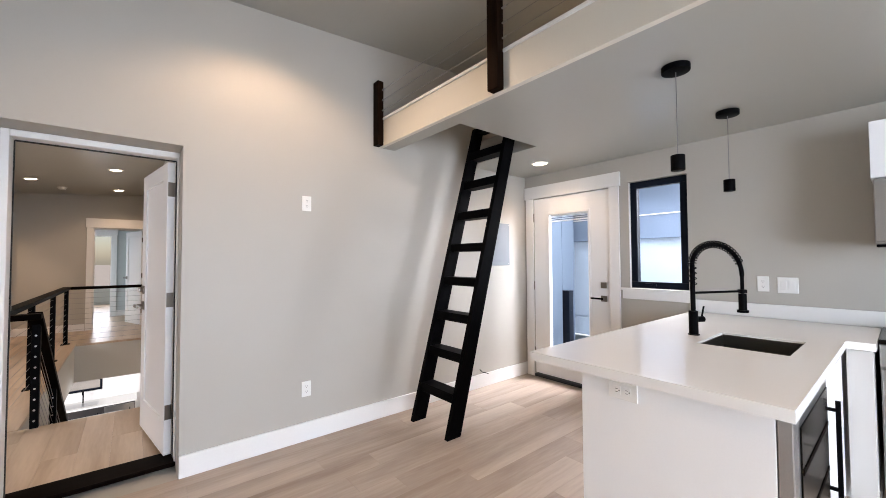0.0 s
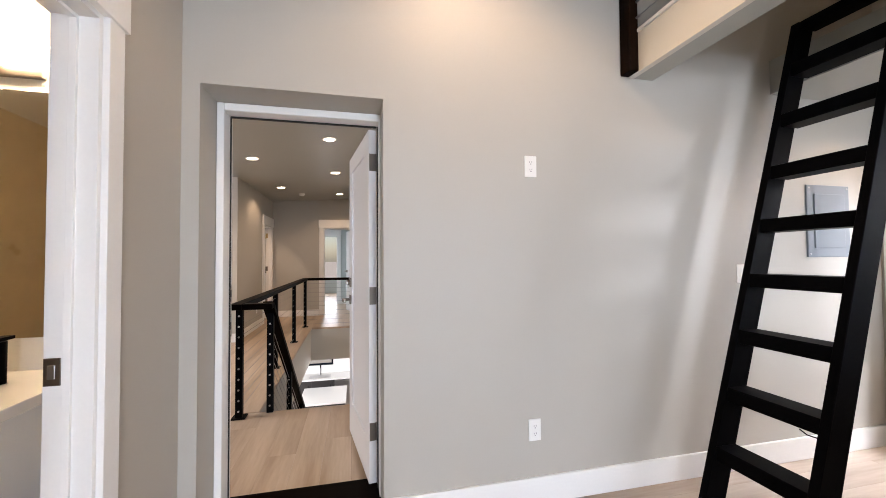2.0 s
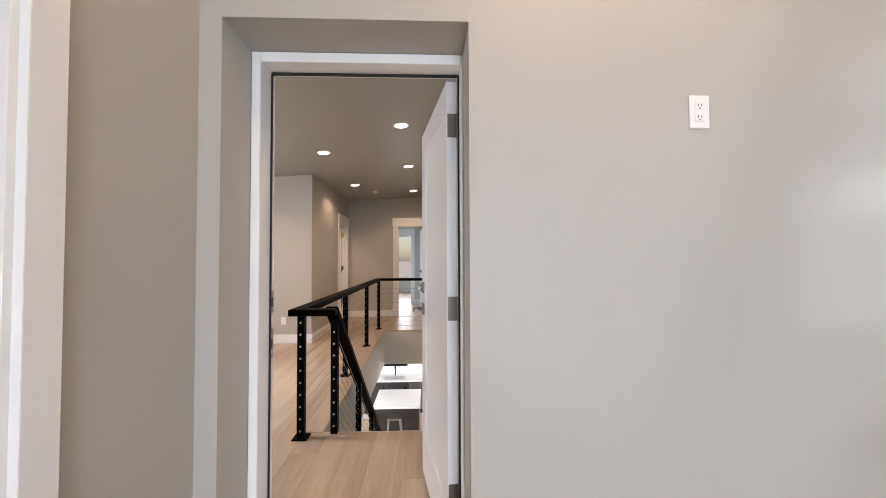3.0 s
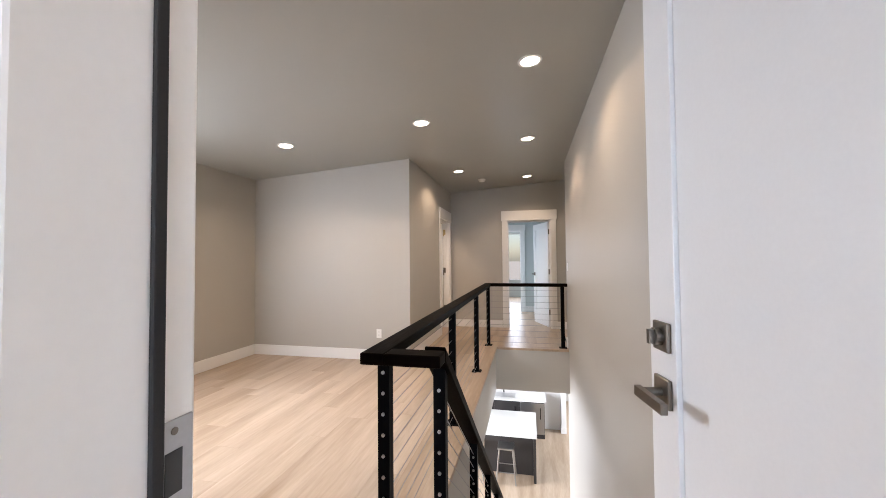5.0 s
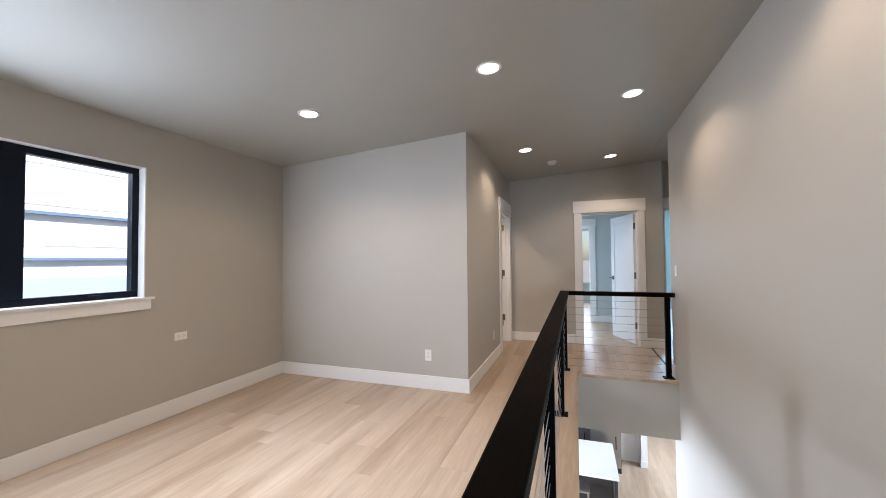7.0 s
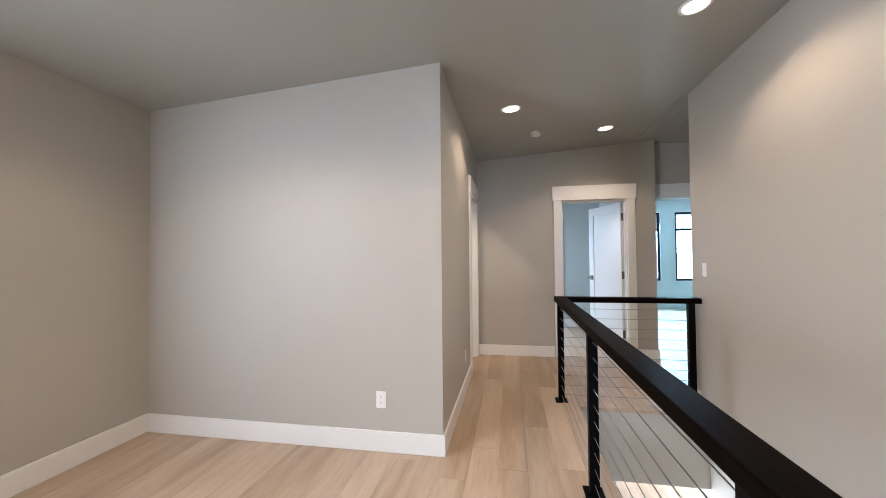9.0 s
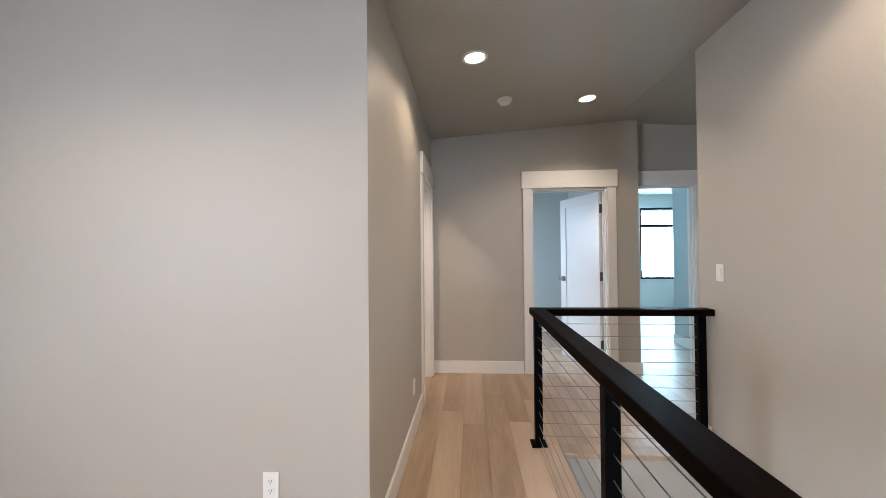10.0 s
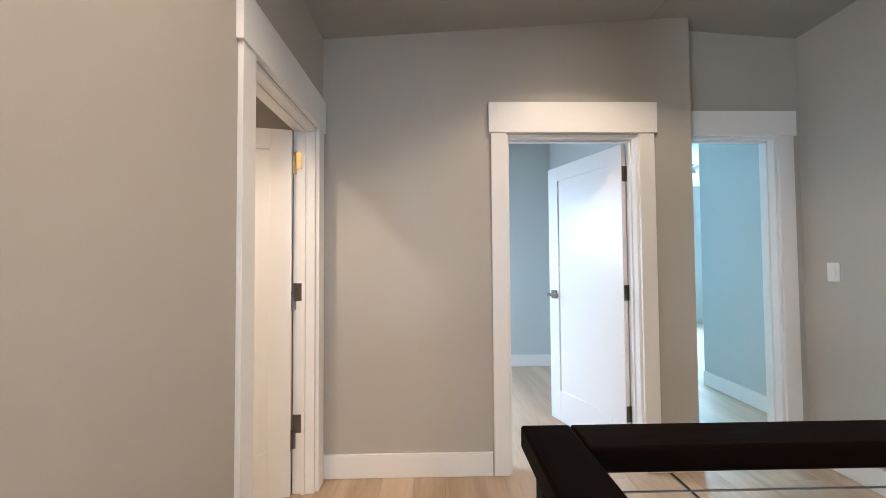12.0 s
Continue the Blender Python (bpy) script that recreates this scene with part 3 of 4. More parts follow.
def jambs(axis, at, depth, a0, a1, top, t=0.02, mat=None):
    """Lining boards of an opening."""
    root = empty("door_frame", "white painted door jambs", "door frame", kind="structure")
    lo, hi = sorted((at, at + depth))
    for d in ((a0 - 0.001, a0 + t, 0.0, top), (a1 - t, a1 + 0.001, 0.0, top), (a0 + t, a1 - t, top - t, top + 0.001)):
        bbox("jamb", (lo, hi, d[0], d[1], d[2], d[3]) if axis == "x" else (d[0], d[1], lo, hi, d[2], d[3]), mat or TRIM, root, bevel=0.001)
    s0, s1 = lo + (hi - lo) * 0.42, lo + (hi - lo) * 0.58
    for d in ((a0 + t, a0 + t + 0.011, 0.0, top - t), (a1 - t - 0.011, a1 - t, 0.0, top - t), (a0 + t + 0.011, a1 - t - 0.011, top - t - 0.011, top - t)):
        bbox("stop", (s0, s1, d[0], d[1], d[2], d[3]) if axis == "x" else (d[0], d[1], s0, s1, d[2], d[3]), mat or TRIM, root, bevel=0.001)
    return root


# the deep recess: a steel-edged frame set back in the wall, dark sill, leaf open into the landing
HEAD = 2.066
fr = empty("door_frame", "white painted entry door frame with black weatherstrip", "door frame", kind="structure")
for d in ((-0.495, -0.46, 3.035, YN + 0.023, 0.0, 2.105), (0.312, 0.3205, 3.035, YN + 0.006, 0.0, 2.105), (-0.46, 0.312, 3.035, YN + 0.006, HEAD, 2.105)):
    bbox("jamb", d, TRIM, fr, bevel=0.004)
for d in ((-0.4598, -0.454, 3.130, 3.142, 0.02, HEAD - 0.001), (-0.453, 0.304, 3.118, 3.135, HEAD - 0.008, HEAD - 0.0002), (0.305, 0.3118, 3.118, 3.135, 0.02, HEAD - 0.001)):
    bbox("weatherstrip", d, RUBBER, fr, bevel=0.002)
for z0, z1 in ((0.90, 1.02), (1.085, 1.175)):
    sp = bbox("strike_plate", (-0.4598, -0.457, 3.1435, 3.1725, z0, z1), STEEL, fr, "satin metal strike plate", 0.001)
    zc = (z0 + z1) / 2
    bbox("latch_hole", (-0.4571, -0.4564, 3.144, 3.161, zc - 0.02, zc + 0.018), SLOT, sp, bevel=0)
    for z in (z0 + 0.010, z1 - 0.010):
        bm = bmesh.new()
        tube(bm, (-0.4575, 3.153, z), (-0.4562, 3.153, z), 0.0035, 10)
        part("screw", bm, NICKEL, sp)
bbox("threshold", (-0.495, 0.32, 3.02, 3.23, 0.0, 0.028), WALNUTX, fr, "dark stained wooden threshold", 0.006)
leaf_turn = 90 + math.degrees(math.atan2(0.116, 0.745))
shaker_leaf("door_1", 0.752, 2.026, 0.044, pose(0.304, 3.165, 0.032, 0, 0, leaf_turn), "white painted entry door standing open against the landing wall", NICKEL, (-1, 1), bolt=True, panel=True, rail=0.115, low=0.23)
casing("y", YN, 0.02, -0.496, 0.306, 2.105, w=0.09)

# hall end door, opens into the bedroom
jambs("y", YH, 0.12, -0.535, 0.295, 2.06)
casing("y", YH, -0.02, -0.53, 0.29, 2.065, head=0.188)
shaker_leaf("door_2", 0.762, 2.025, 0.036, pose(0.272, YH + 0.125, 0.008, 0, 0, 110), "white shaker bedroom door standing ajar", NICKEL, (-1, 1), low=0.24)
# alcove door frame
jambs("y", YH + 0.14, 0.12, 0.66, 1.30, 2.10)
casing("y", YH + 0.14, -0.02, 0.66, 1.295, 2.09, w=0.10, head=0.165)
# closet door in the hall's left wall, ajar into the closet
jambs("x", XH, -0.12, 9.42, 10.20, 2.05)
casing("x", XH, 0.02, 9.425, 10.195, 2.055, head=0.188)
shaker_leaf("door_3", 0.735, 2.015, 0.036, pose(XH - 0.125, 10.176, 0.008, 0, 0, 192), "white shaker closet door standing open", BRASS, (-1,), low=0.24)
hp = empty("hinge_plates", "satin metal hinge plates on the closet jamb", "hinge", kind="structure")
for z, m in ((0.385, NICKEL), (1.115, NICKEL), (1.86, BRASS)):
    pl = bbox("hinge_plate", (XH - 0.118, XH - 0.072, 10.1765, 10.1802, z - 0.05, z + 0.05), m, hp, bevel=0.001)
    for dz in (-0.032, 0.0, 0.032):
        bm = bmesh.new()
        tube(bm, (XH - 0.088, 10.1768, z + dz), (XH - 0.088, 10.1755, z + dz), 0.004, 8)
        part("screw", bm, m, pl)
# bedroom's inner doorway
jambs("y", 12.64, 0.12, -1.05, -0.30, 2.05)
casing("y", 12.64, -0.02, -1.045, -0.305, 2.045)
shaker_leaf("door_4", 0.70, 2.0, 0.036, pose(-1.03, 12.77, 0.008, 0, 0, 70), "white shaker door standing open", NICKEL, (-1,), low=0.24)
# bathroom opening
jambs("x", XW, -0.125, 1.50, 2.29, 2.06)
casing("x", XW, 0.02, 1.505, 2.285, 2.055, w=0.078)
bath_latch = empty("pocket_door_latch", "satin metal strike plate on the white jamb", "latch")
bbox("plate", (-0.692, -0.650, 2.266, 2.2695, 0.945, 1.025), NICKEL, bath_latch, bevel=0.001)
bbox("keeper", (-0.681, -0.662, 2.263, 2.2665, 0.965, 1.005), STEEL, bath_latch, bevel=0.001)

# glazed outside door
casing("x", XE, -0.02, 1.775, 2.705, 2.085, w=0.10)
gd = empty("door_5", "white outside door with a tall glass pane and raised blind", "door", kind="structure")
X0, X1 = XE + 0.004, XE + 0.046
for d in ((1.785, 2.01, 0.045, 2.075), (2.49, 2.70, 0.045, 2.075), (2.01, 2.49, 0.045, 0.30), (2.01, 2.49, 1.875, 2.075)):
    bbox("stile", (X0, X1, *d), DOORP, gd, bevel=0.001)
for d in ((1.985, 2.012, 0.275, 1.90), (2.488, 2.515, 0.275, 1.90), (2.012, 2.488, 0.275, 0.302), (2.012, 2.488, 1.873, 1.90)):
    bbox("glazing_bead", (X0 - 0.010, X0, *d), DOORP, gd, bevel=0.003)
g = bbox("pane", (XE + 0.022, XE + 0.027, 2.011, 2.489, 0.301, 1.874), GLASS, gd, bevel=0)
g.visible_shadow = False
# Every second slat is dark, drawing the shaded gaps of the raised stack.
for k in range(5):
    bbox("blind_slat", (XE + 0.029, XE + 0.042, 2.015, 2.485, 1.806 + k * 0.010, 1.8095 + k * 0.010), CABD if k % 2 else TRIM, gd, bevel=0)
bbox("blind_rail", (XE + 0.028, XE + 0.043, 2.013, 2.487, 1.856, 1.873), TRIM, gd, "white blind head rail", 0.001)
bbox("blind_rail", (XE + 0.028, XE + 0.043, 2.013, 2.487, 1.796, 1.804), TRIM, gd, "white blind bottom rail", 0.001)
bbox("threshold", (XE - 0.015, XE + 0.16, 1.776, 2.704, 0.0, 0.03), RUBBER, gd, "dark metal threshold", 0.003)
for z in (0.29, 1.06, 1.86):
    bbox("hinge", (XE - 0.008, XE + 0.003, 2.698, 2.712, z - 0.05, z + 0.05), NICKEL, gd, bevel=0.002)
bbox("deadbolt", (X0 - 0.014, X0, 1.815, 1.878, 1.07, 1.13), NICKEL, gd, "square satin nickel deadbolt", 0.003)
lv = bbox("lever_rose", (X0 - 0.012, X0, 1.815, 1.878, 0.935, 0.995), NICKEL, gd, "square satin nickel rose", 0.003)
bbox("lever", (X0 - 0.060, X0 - 0.047, 1.835, 1.965, 0.957, 0.975), BLACKM, lv, bevel=0.002)
bm = bmesh.new()
tube(bm, (X0 - 0.05, 1.845, 0.966), (X0 - 0.01, 1.845, 0.966), 0.009)
part("spindle", bm, NICKEL, lv)

# ---- windows ----
def window_x(name, x, inward, y0, y1, z0, z1, mullions, label, recess=0.08, f=0.055):
    """Black framed window in a wall across x; mullions: (low, high) of each upright between sashes."""
    root = empty(name, label, "window", kind="structure")
    xf = x - inward * recess
    lo, hi = sorted((xf, xf - inward * 0.06))
    edges = [y0] + [c for m in mullions for c in m] + [y1]
    bbox("window_frame", (lo, hi, y0, y1, z1 - f, z1), FRAME, root, bevel=0.003)
    bbox("window_frame", (lo, hi, y0, y1, z0, z0 + f), FRAME, root, bevel=0.003)
    for a, b in zip(edges[::2], edges[1::2]):
        first, last = a == y0, b == y1
        p, q = a + (f if first else 0), b - (f if last else 0)
        if first:
            bbox("window_frame", (lo, hi, a, a + f, z0 + f, z1 - f), FRAME, root, bevel=0.003)
        if last:
            bbox("window_frame", (lo, hi, b - f, b, z0 + f, z1 - f), FRAME, root, bevel=0.003)
        g = bbox("pane", ((lo + hi) / 2 - 0.003, (lo + hi) / 2 + 0.003, p, q, z0 + f, z1 - f), GLASS, root, bevel=0)
        g.visible_shadow = False
        xm = hi if inward > 0 else lo
        ch = bbox("crank_handle", (min(xm, xm + inward * 0.02), max(xm, xm + inward * 0.02), (p + q) / 2 + 0.02, (p + q) / 2 + 0.12, z0 + f * 0.4, z0 + f * 0.75), FRAME, root, "black folding crank", 0.003)
    for a, b in mullions:
        bbox("mullion", (lo - 0.004, hi + 0.004, a, b, z0 + f, z1 - f), FRAME, root, bevel=0.003)
    return root


window_x("window_1", XL, 1, 4.43, 6.05, 1.06, 2.125, [(5.185, 5.355)], "black framed double casement window with white reveal", recess=0.07, f=0.05)
sl = empty("window_sill", "white painted window stool and apron", "window sill", kind="structure")
bbox("stool", (XL - 0.07, XL + 0.035, 4.36, 6.12, 1.037, 1.0585), TRIM, sl)
bbox("apron", (XL, XL + 0.018, 4.38, 6.10, 0.955, 1.037), TRIM, sl)
for d in ((4.42, 4.43, 1.06, 2.13), (6.05, 6.06, 1.06, 2.13), (4.43, 6.05, 2.125, 2.13)):
    bbox("reveal", (XL - 0.145, XL + 0.0015, *d), TRIM, sl, bevel=0)
window_x("window_2", XE, -1, 1.09, 1.58, 1.09, 2.10, [], "black framed casement window over the counter", recess=0.025, f=0.06)
sl = empty("window_sill", "white painted window stool and apron", "window sill", kind="structure")
bbox("stool", (XE - 0.035, XE + 0.03, 1.04, 1.67, 1.068, 1.088), TRIM, sl)
bbox("apron", (XE - 0.018, XE, 1.06, 1.65, 0.985, 1.068), TRIM, sl)
bbox("reveal", (XE - 0.0015, XE + 0.15, 1.58, 1.585, 1.09, 2.10), TRIM, sl, bevel=0)


def window_y(name, y, x0, x1, z0, z1, rail, label):
    root = empty(name, label, "window", kind="structure")
    f = 0.05
    for d in ((x0, x1, z0, z0 + f), (x0, x1, z1 - f, z1), (x0, x0 + f, z0 + f, z1 - f), (x1 - f, x1, z0 + f, z1 - f), (x0 + f, x1 - f, rail, rail + 0.07)):
        bbox("window_frame", (d[0], d[1], y, y + 0.05, d[2], d[3]), FRAME, root)
    g = bbox("pane", (x0 + f, x1 - f, y + 0.02, y + 0.026, z0 + f, z1 - f), GLASS, root, bevel=0)
    g.visible_shadow = False


window_y("window_3", 15.53, 2.87, 4.05, 0.70, 2.42, 1.95, "black framed bedroom window with a transom")
window_y("window_4", 15.53, 2.02, 2.52, 0.70, 2.42, 1.95, "black framed bedroom window with a transom")
window_y("window_5", 13.14, -1.25, -0.45, -1.90, -1.42, -1.48, "black framed window over the lower kitchen sink")
window_y("window_6", -3.40, 0.0, 2.0, 0.4, 2.3, 1.3, "black framed studio window")
# Invented window, out of view, that gives the lower lamp an opening.
window_x("added_window_lower", XL, 1, 8.41, 10.39, -2.29, -0.81, [(9.36, 9.44)], "black framed window added out of view in the lower storey", recess=0.07, f=0.05)

# ---- ceiling fixtures ----
def downlight(x, y, z, slope, watts, cone=142):
    root = empty("downlight", "round recessed downlight, lit, with white trim ring", "downlight", "ceiling downlights", at=Matrix.Translation((x, y, z)) @ Matrix.Rotation(-math.atan(slope), 4, "Y"))
    bm = bmesh.new()
    n = 32
    for r, zz in ((0.088, 0.0), (0.086, -0.005), (0.068, -0.006), (0.064, 0.002)):
        for k in range(n):
            a = 2 * math.pi * k / n
            bm.verts.new((r * math.cos(a), r * math.sin(a), zz))
    bm.verts.ensure_lookup_table()
    for ring in range(3):
        for k in range(n):
            i, j = ring * n + k, ring * n + (k + 1) % n
            bm.faces.new((bm.verts[i], bm.verts[j], bm.verts[j + n], bm.verts[i + n]))
    part("trim_ring", bm, PLASTIC, root, smooth=True)
    bm = bmesh.new()
    tube(bm, (0, 0, -0.0005), (0, 0, -0.0035), 0.0665, 32)
    part("lens", bm, LAMP, root, "glowing warm white lens")
    can_light(x, y, z, watts, cone)


for x, y in ((-2.708, 6.517), (-1.165, 6.494), (-0.11, 5.666), (-0.128, 7.476), (-1.173, 8.622), (-2.70, 4.42)):
    downlight(x, y, hall_ceiling(x), 0.0686, HALL_W)
downlight(-0.134, 9.576, hall_ceiling(-0.134), 0.0686, HALL_W, 134)
# Last two are added out of view; (2.9, 0.9) brightens loft and hatch.
for x, y in ((0.78, 2.1), (0.75, -1.2), (2.9, 0.9)):
    downlight(x, y, studio_ceiling(x), 0.0667, STUDIO_W, 140)
# The second is added out of view, over the kitchen.
for x, y in ((3.33, 2.28), (3.0, -1.2)):
    downlight(x, y, 2.36, 0, LOFT_W)
# Unseen closet downlight, added to brighten the open door leaf.
downlight(-2.2, 9.0, 2.5, 0, 30.0)

det = empty("smoke_detector", "white round smoke detector on the ceiling", "smoke detector", at=Matrix.Translation((-0.90, 9.40, hall_ceiling(-0.90))))
bm = bmesh.new()
tube(bm, (0, 0, 0.004), (0, 0, -0.012), 0.066, 28)
part("base", bm, PLASTIC, det, smooth=True)
bm = bmesh.new()
bmesh.ops.create_cone(bm, cap_ends=True, segments=28, radius1=0.046, radius2=0.058, depth=0.028, matrix=Matrix.Translation((0, 0, -0.027)))
bevelled(bm, 0.003)
part("cover", bm, PLASTIC, det, smooth=True)


def pendant(x, y):
    root = empty("pendant_lamp", "black mini pendant with a square shade on a thin cord", "pendant lamp", "pendants over the counter", at=pose(x, y, 2.36))
    bm = bmesh.new()
    tube(bm, (0, 0, 0), (0, 0, -0.032), 0.066, 32)
    bevelled(bm, 0.003)
    part("canopy", bm, BLACKM, root, smooth=True)
    bm = bmesh.new()
    tube(bm, (0, 0, -0.03), (0, 0, -0.47), 0.0022, 8)
    part("cord", bm, CABLE, root)
    bm = bmesh.new()
    tube(bm, (0, 0, -0.465), (0, 0, -0.545), 0.033, 24)
    bevelled(bm, 0.003)
    part("shade", bm, BLACKM, root, smooth=True)


pendant(2.24, 0.63)
pendant(3.18, 0.64)

# ---- studio: ladder and loft rail ----
ladder = empty("loft_ladder", "black painted wooden ship's ladder leaning into the loft hatch", "ladder")
SL = 0.284
for y0 in (2.565, 2.115):
    bm = bmesh.new()
    v = [bm.verts.new((x + SL * z, y, z)) for y in (y0, y0 + 0.04) for x, z in ((1.925, 0.0), (2.06, 0.0), (2.045, 2.66), (1.925, 2.66))]
    bm.faces.new(v[:4])
    bm.faces.new(v[4:][::-1])
    for k in range(4):
        bm.faces.new((v[k], v[(k + 1) % 4], v[4 + (k + 1) % 4], v[4 + k]))
    bmesh.ops.recalc_face_normals(bm, faces=bm.faces)
    bevelled(bm, 0.003)
    part("stile", bm, BLACK, ladder)
for k in range(1, 10):
    z = 0.298 * k
    x = 1.925 + SL * z
    bbox("rung", (x + 0.004, x + 0.132, 2.154, 2.566, z - 0.052, z + 0.020) if k < 9 else (x + 0.004, x + 0.120, 2.154, 2.566, z - 0.065, z - 0.02), BLACK, ladder, bevel=0.004)

lr = empty("loft_railing", "dark stained loft posts with thin steel cables", "railing")
for y in (2.785, 1.41, 0.05, -1.3):
    bm = bmesh.new()
    box(bm, 1.692, 1.749, y - 0.042, y + 0.042, 2.36, 2.92)
    bevelled(bm, 0.006, 2)
    part("post", bm, POSTW, lr)
for z in (2.66, 2.75, 2.84):
    bm = bmesh.new()
    tube(bm, (1.735, -3.2, z), (1.735, 2.78, z), 0.0022, 6)
    part("cable", bm, CABLE, lr)
    for y in (2.74, 1.365, 0.005):
        bm = bmesh.new()
        tube(bm, (1.735, y, z), (1.735, y - 0.035, z), 0.006, 8)
        part("fitting", bm, STEEL, lr)

# ---- kitchen ----
def bar_handle(parent, a, b, off, r=0.008):
    """Square-section bar pull between a and b, standing off by the vector off."""
    a, b, off = Vector(a), Vector(b), Vector(off)
    bm = bmesh.new()
    lo = [min(a[k], b[k]) + off[k] - r for k in range(3)]
    hi = [max(a[k], b[k]) + off[k] + r for k in range(3)]
    box(bm, lo[0], hi[0], lo[1], hi[1], lo[2], hi[2])
    for p in (a.lerp(b, 0.08), a.lerp(b, 0.92)):
        q = p + off
        box(bm, min(p.x, q.x) - r * 0.8, max(p.x, q.x) + r * 0.8, min(p.y, q.y) - r * 0.8, max(p.y, q.y) + r * 0.8, p.z - r * 0.8, p.z + r * 0.8)
    return part("handle", bm, BLACKM, parent, "black bar pull")


top = empty("worktop", "white quartz peninsula worktop with an undermount sink cut-out", "worktop")
SX0, SX1, SY0, SY1 = 2.39, 2.84, 0.245, 0.615
bm = bmesh.new()
xs, ys = [1.575, SX0, SX1, XE - 0.001], [0.115, SY0, SY1, 1.065]
for i in range(3):
    for j in range(3):
        if (i, j) != (1, 1):
            box(bm, xs[i], xs[i + 1], ys[j], ys[j + 1], 0.877, 0.917)
box(bm, 3.04, XE - 0.001, 0.008, 0.115, 0.877, 0.917)
bmesh.ops.remove_doubles(bm, verts=bm.verts, dist=1e-5)
inner = [f for f in bm.faces if sum(1 for g in bm.faces if g is not f and (g.calc_center_median() - f.calc_center_median()).length < 1e-4) > 0]
bmesh.ops.delete(bm, geom=inner, context="FACES_ONLY")
part("slab", bm, QUARTZ, top)
bbox("upstand", (XE - 0.022, XE - 0.001, -0.76, 1.075, 0.918, 1.02), QUARTZ, top, "white quartz upstand", 0.002)

pen = empty("peninsula_cabinet", "white lacquered peninsula cabinet with a plain end panel", "cabinet")
bbox("end_panel", (1.60, 1.62, 0.165, 0.81, 0.0, 0.876), CABW, pen, bevel=0.002)
bbox("back_panel", (1.62, XE - 0.02, 0.79, 0.81, 0.0, 0.876), CABW, pen, bevel=0.001)
bbox("plinth", (2.36, 3.16, 0.21, 0.23, 0.0, 0.10), CABW, pen, bevel=0.001)
d = bbox("door", (2.365, 2.80, 0.135, 0.155, 0.105, 0.87), CABW, pen, "white slab door", 0.002)
bar_handle(d, (2.42, 0.135, 0.34), (2.42, 0.135, 0.74), (0, -0.035, 0))
bbox("door", (2.805, 3.05, 0.135, 0.155, 0.105, 0.87), CABW, pen, "white slab door", 0.002)
bbox("divider", (2.345, 2.363, 0.157, 0.785, 0.0, 0.876), CABW, pen, bevel=0.001)

wine = empty("wine_cooler", "stainless wine cooler with a dark glass door under the worktop", "wine cooler")
bbox("body", (1.625, 2.34, 0.17, 0.75, 0.09, 0.865), BLACKM, wine, bevel=0.003)
bbox("side_trim", (1.60, 1.66, 0.125, 0.162, 0.0, 0.872), STEEL, wine, "brushed steel trim", 0.003)
for k in range(7):
    bbox("vent_slot", (1.597, 1.5995, 0.132, 0.156, 0.56 + k * 0.011, 0.565 + k * 0.011), SLOT, wine, bevel=0)
w = bbox("door", (1.662, 2.335, 0.125, 0.165, 0.10, 0.87), STEEL, wine, "steel framed door", 0.003)
bbox("pane", (1.70, 2.295, 0.120, 0.1248, 0.14, 0.83), BGLASS, w, "dark tinted glass", 0.001)
for z in (0.32, 0.50, 0.68):
    bbox("shelf_front", (1.71, 2.285, 0.1175, 0.1198, z, z + 0.016), WALNUTX, w, "wooden shelf front", 0)
bbox("kick_grille", (1.64, 2.33, 0.18, 0.20, 0.002, 0.088), BLACKM, wine, bevel=0)

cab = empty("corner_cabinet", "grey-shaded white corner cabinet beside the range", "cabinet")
bbox("body", (3.22, XE - 0.002, 0.02, 0.78, 0.10, 0.876), CABW_SHADED, cab, bevel=0.002)
bbox("plinth", (3.26, XE - 0.002, 0.02, 0.78, 0.0, 0.0995), CABW_SHADED, cab, bevel=0.001)
bbox("front_panel", (3.06, 3.2195, 0.02, 0.118, 0.10, 0.872), CABW_SHADED, cab, bevel=0.002)

sink = empty("sink", "dark stainless undermount kitchen sink", "sink")
bm = bmesh.new()
box(bm, SX0 + 0.0008, SX0 + 0.006, SY0 + 0.0008, SY1 - 0.0008, 0.68, 0.906)
box(bm, SX1 - 0.006, SX1 - 0.0008, SY0 + 0.0008, SY1 - 0.0008, 0.68, 0.906)
box(bm, SX0 + 0.006, SX1 - 0.006, SY0 + 0.0008, SY0 + 0.006, 0.68, 0.906)
box(bm, SX0 + 0.006, SX1 - 0.006, SY1 - 0.006, SY1 - 0.0008, 0.68, 0.906)
box(bm, SX0 - 0.02, SX1 + 0.02, SY0 - 0.02, SY1 + 0.02, 0.665, 0.68)
part("basin", bm, SINKM, sink)
bm = bmesh.new()
tube(bm, (2.63, 0.43, 0.68), (2.63, 0.43, 0.686), 0.045, 24)
part("drain", bm, NICKEL, sink)

# spring faucet
fa = empty("spring_faucet", "matt black spring-neck pull-down kitchen faucet", "faucet", at=pose(2.63, 0.70, 0.917, 0, 0, 0))
AX, AY = 0.34, -0.16        # reach of the spout across the sink


def arc(t):
    """Spring neck: up, over and down; t from 0 to 1."""
    a = math.pi * t
    h = 0.41 + 0.155 * math.sin(a)
    k = (1 - math.cos(a)) / 2
    return Vector((AX * k, AY * k, h - (0.07 * t)))


bm = bmesh.new()
tube(bm, (0, 0, 0), (0, 0, 0.006), 0.030, 24)
tube(bm, (0, 0, 0.006), (0, 0, 0.14), 0.024, 24)
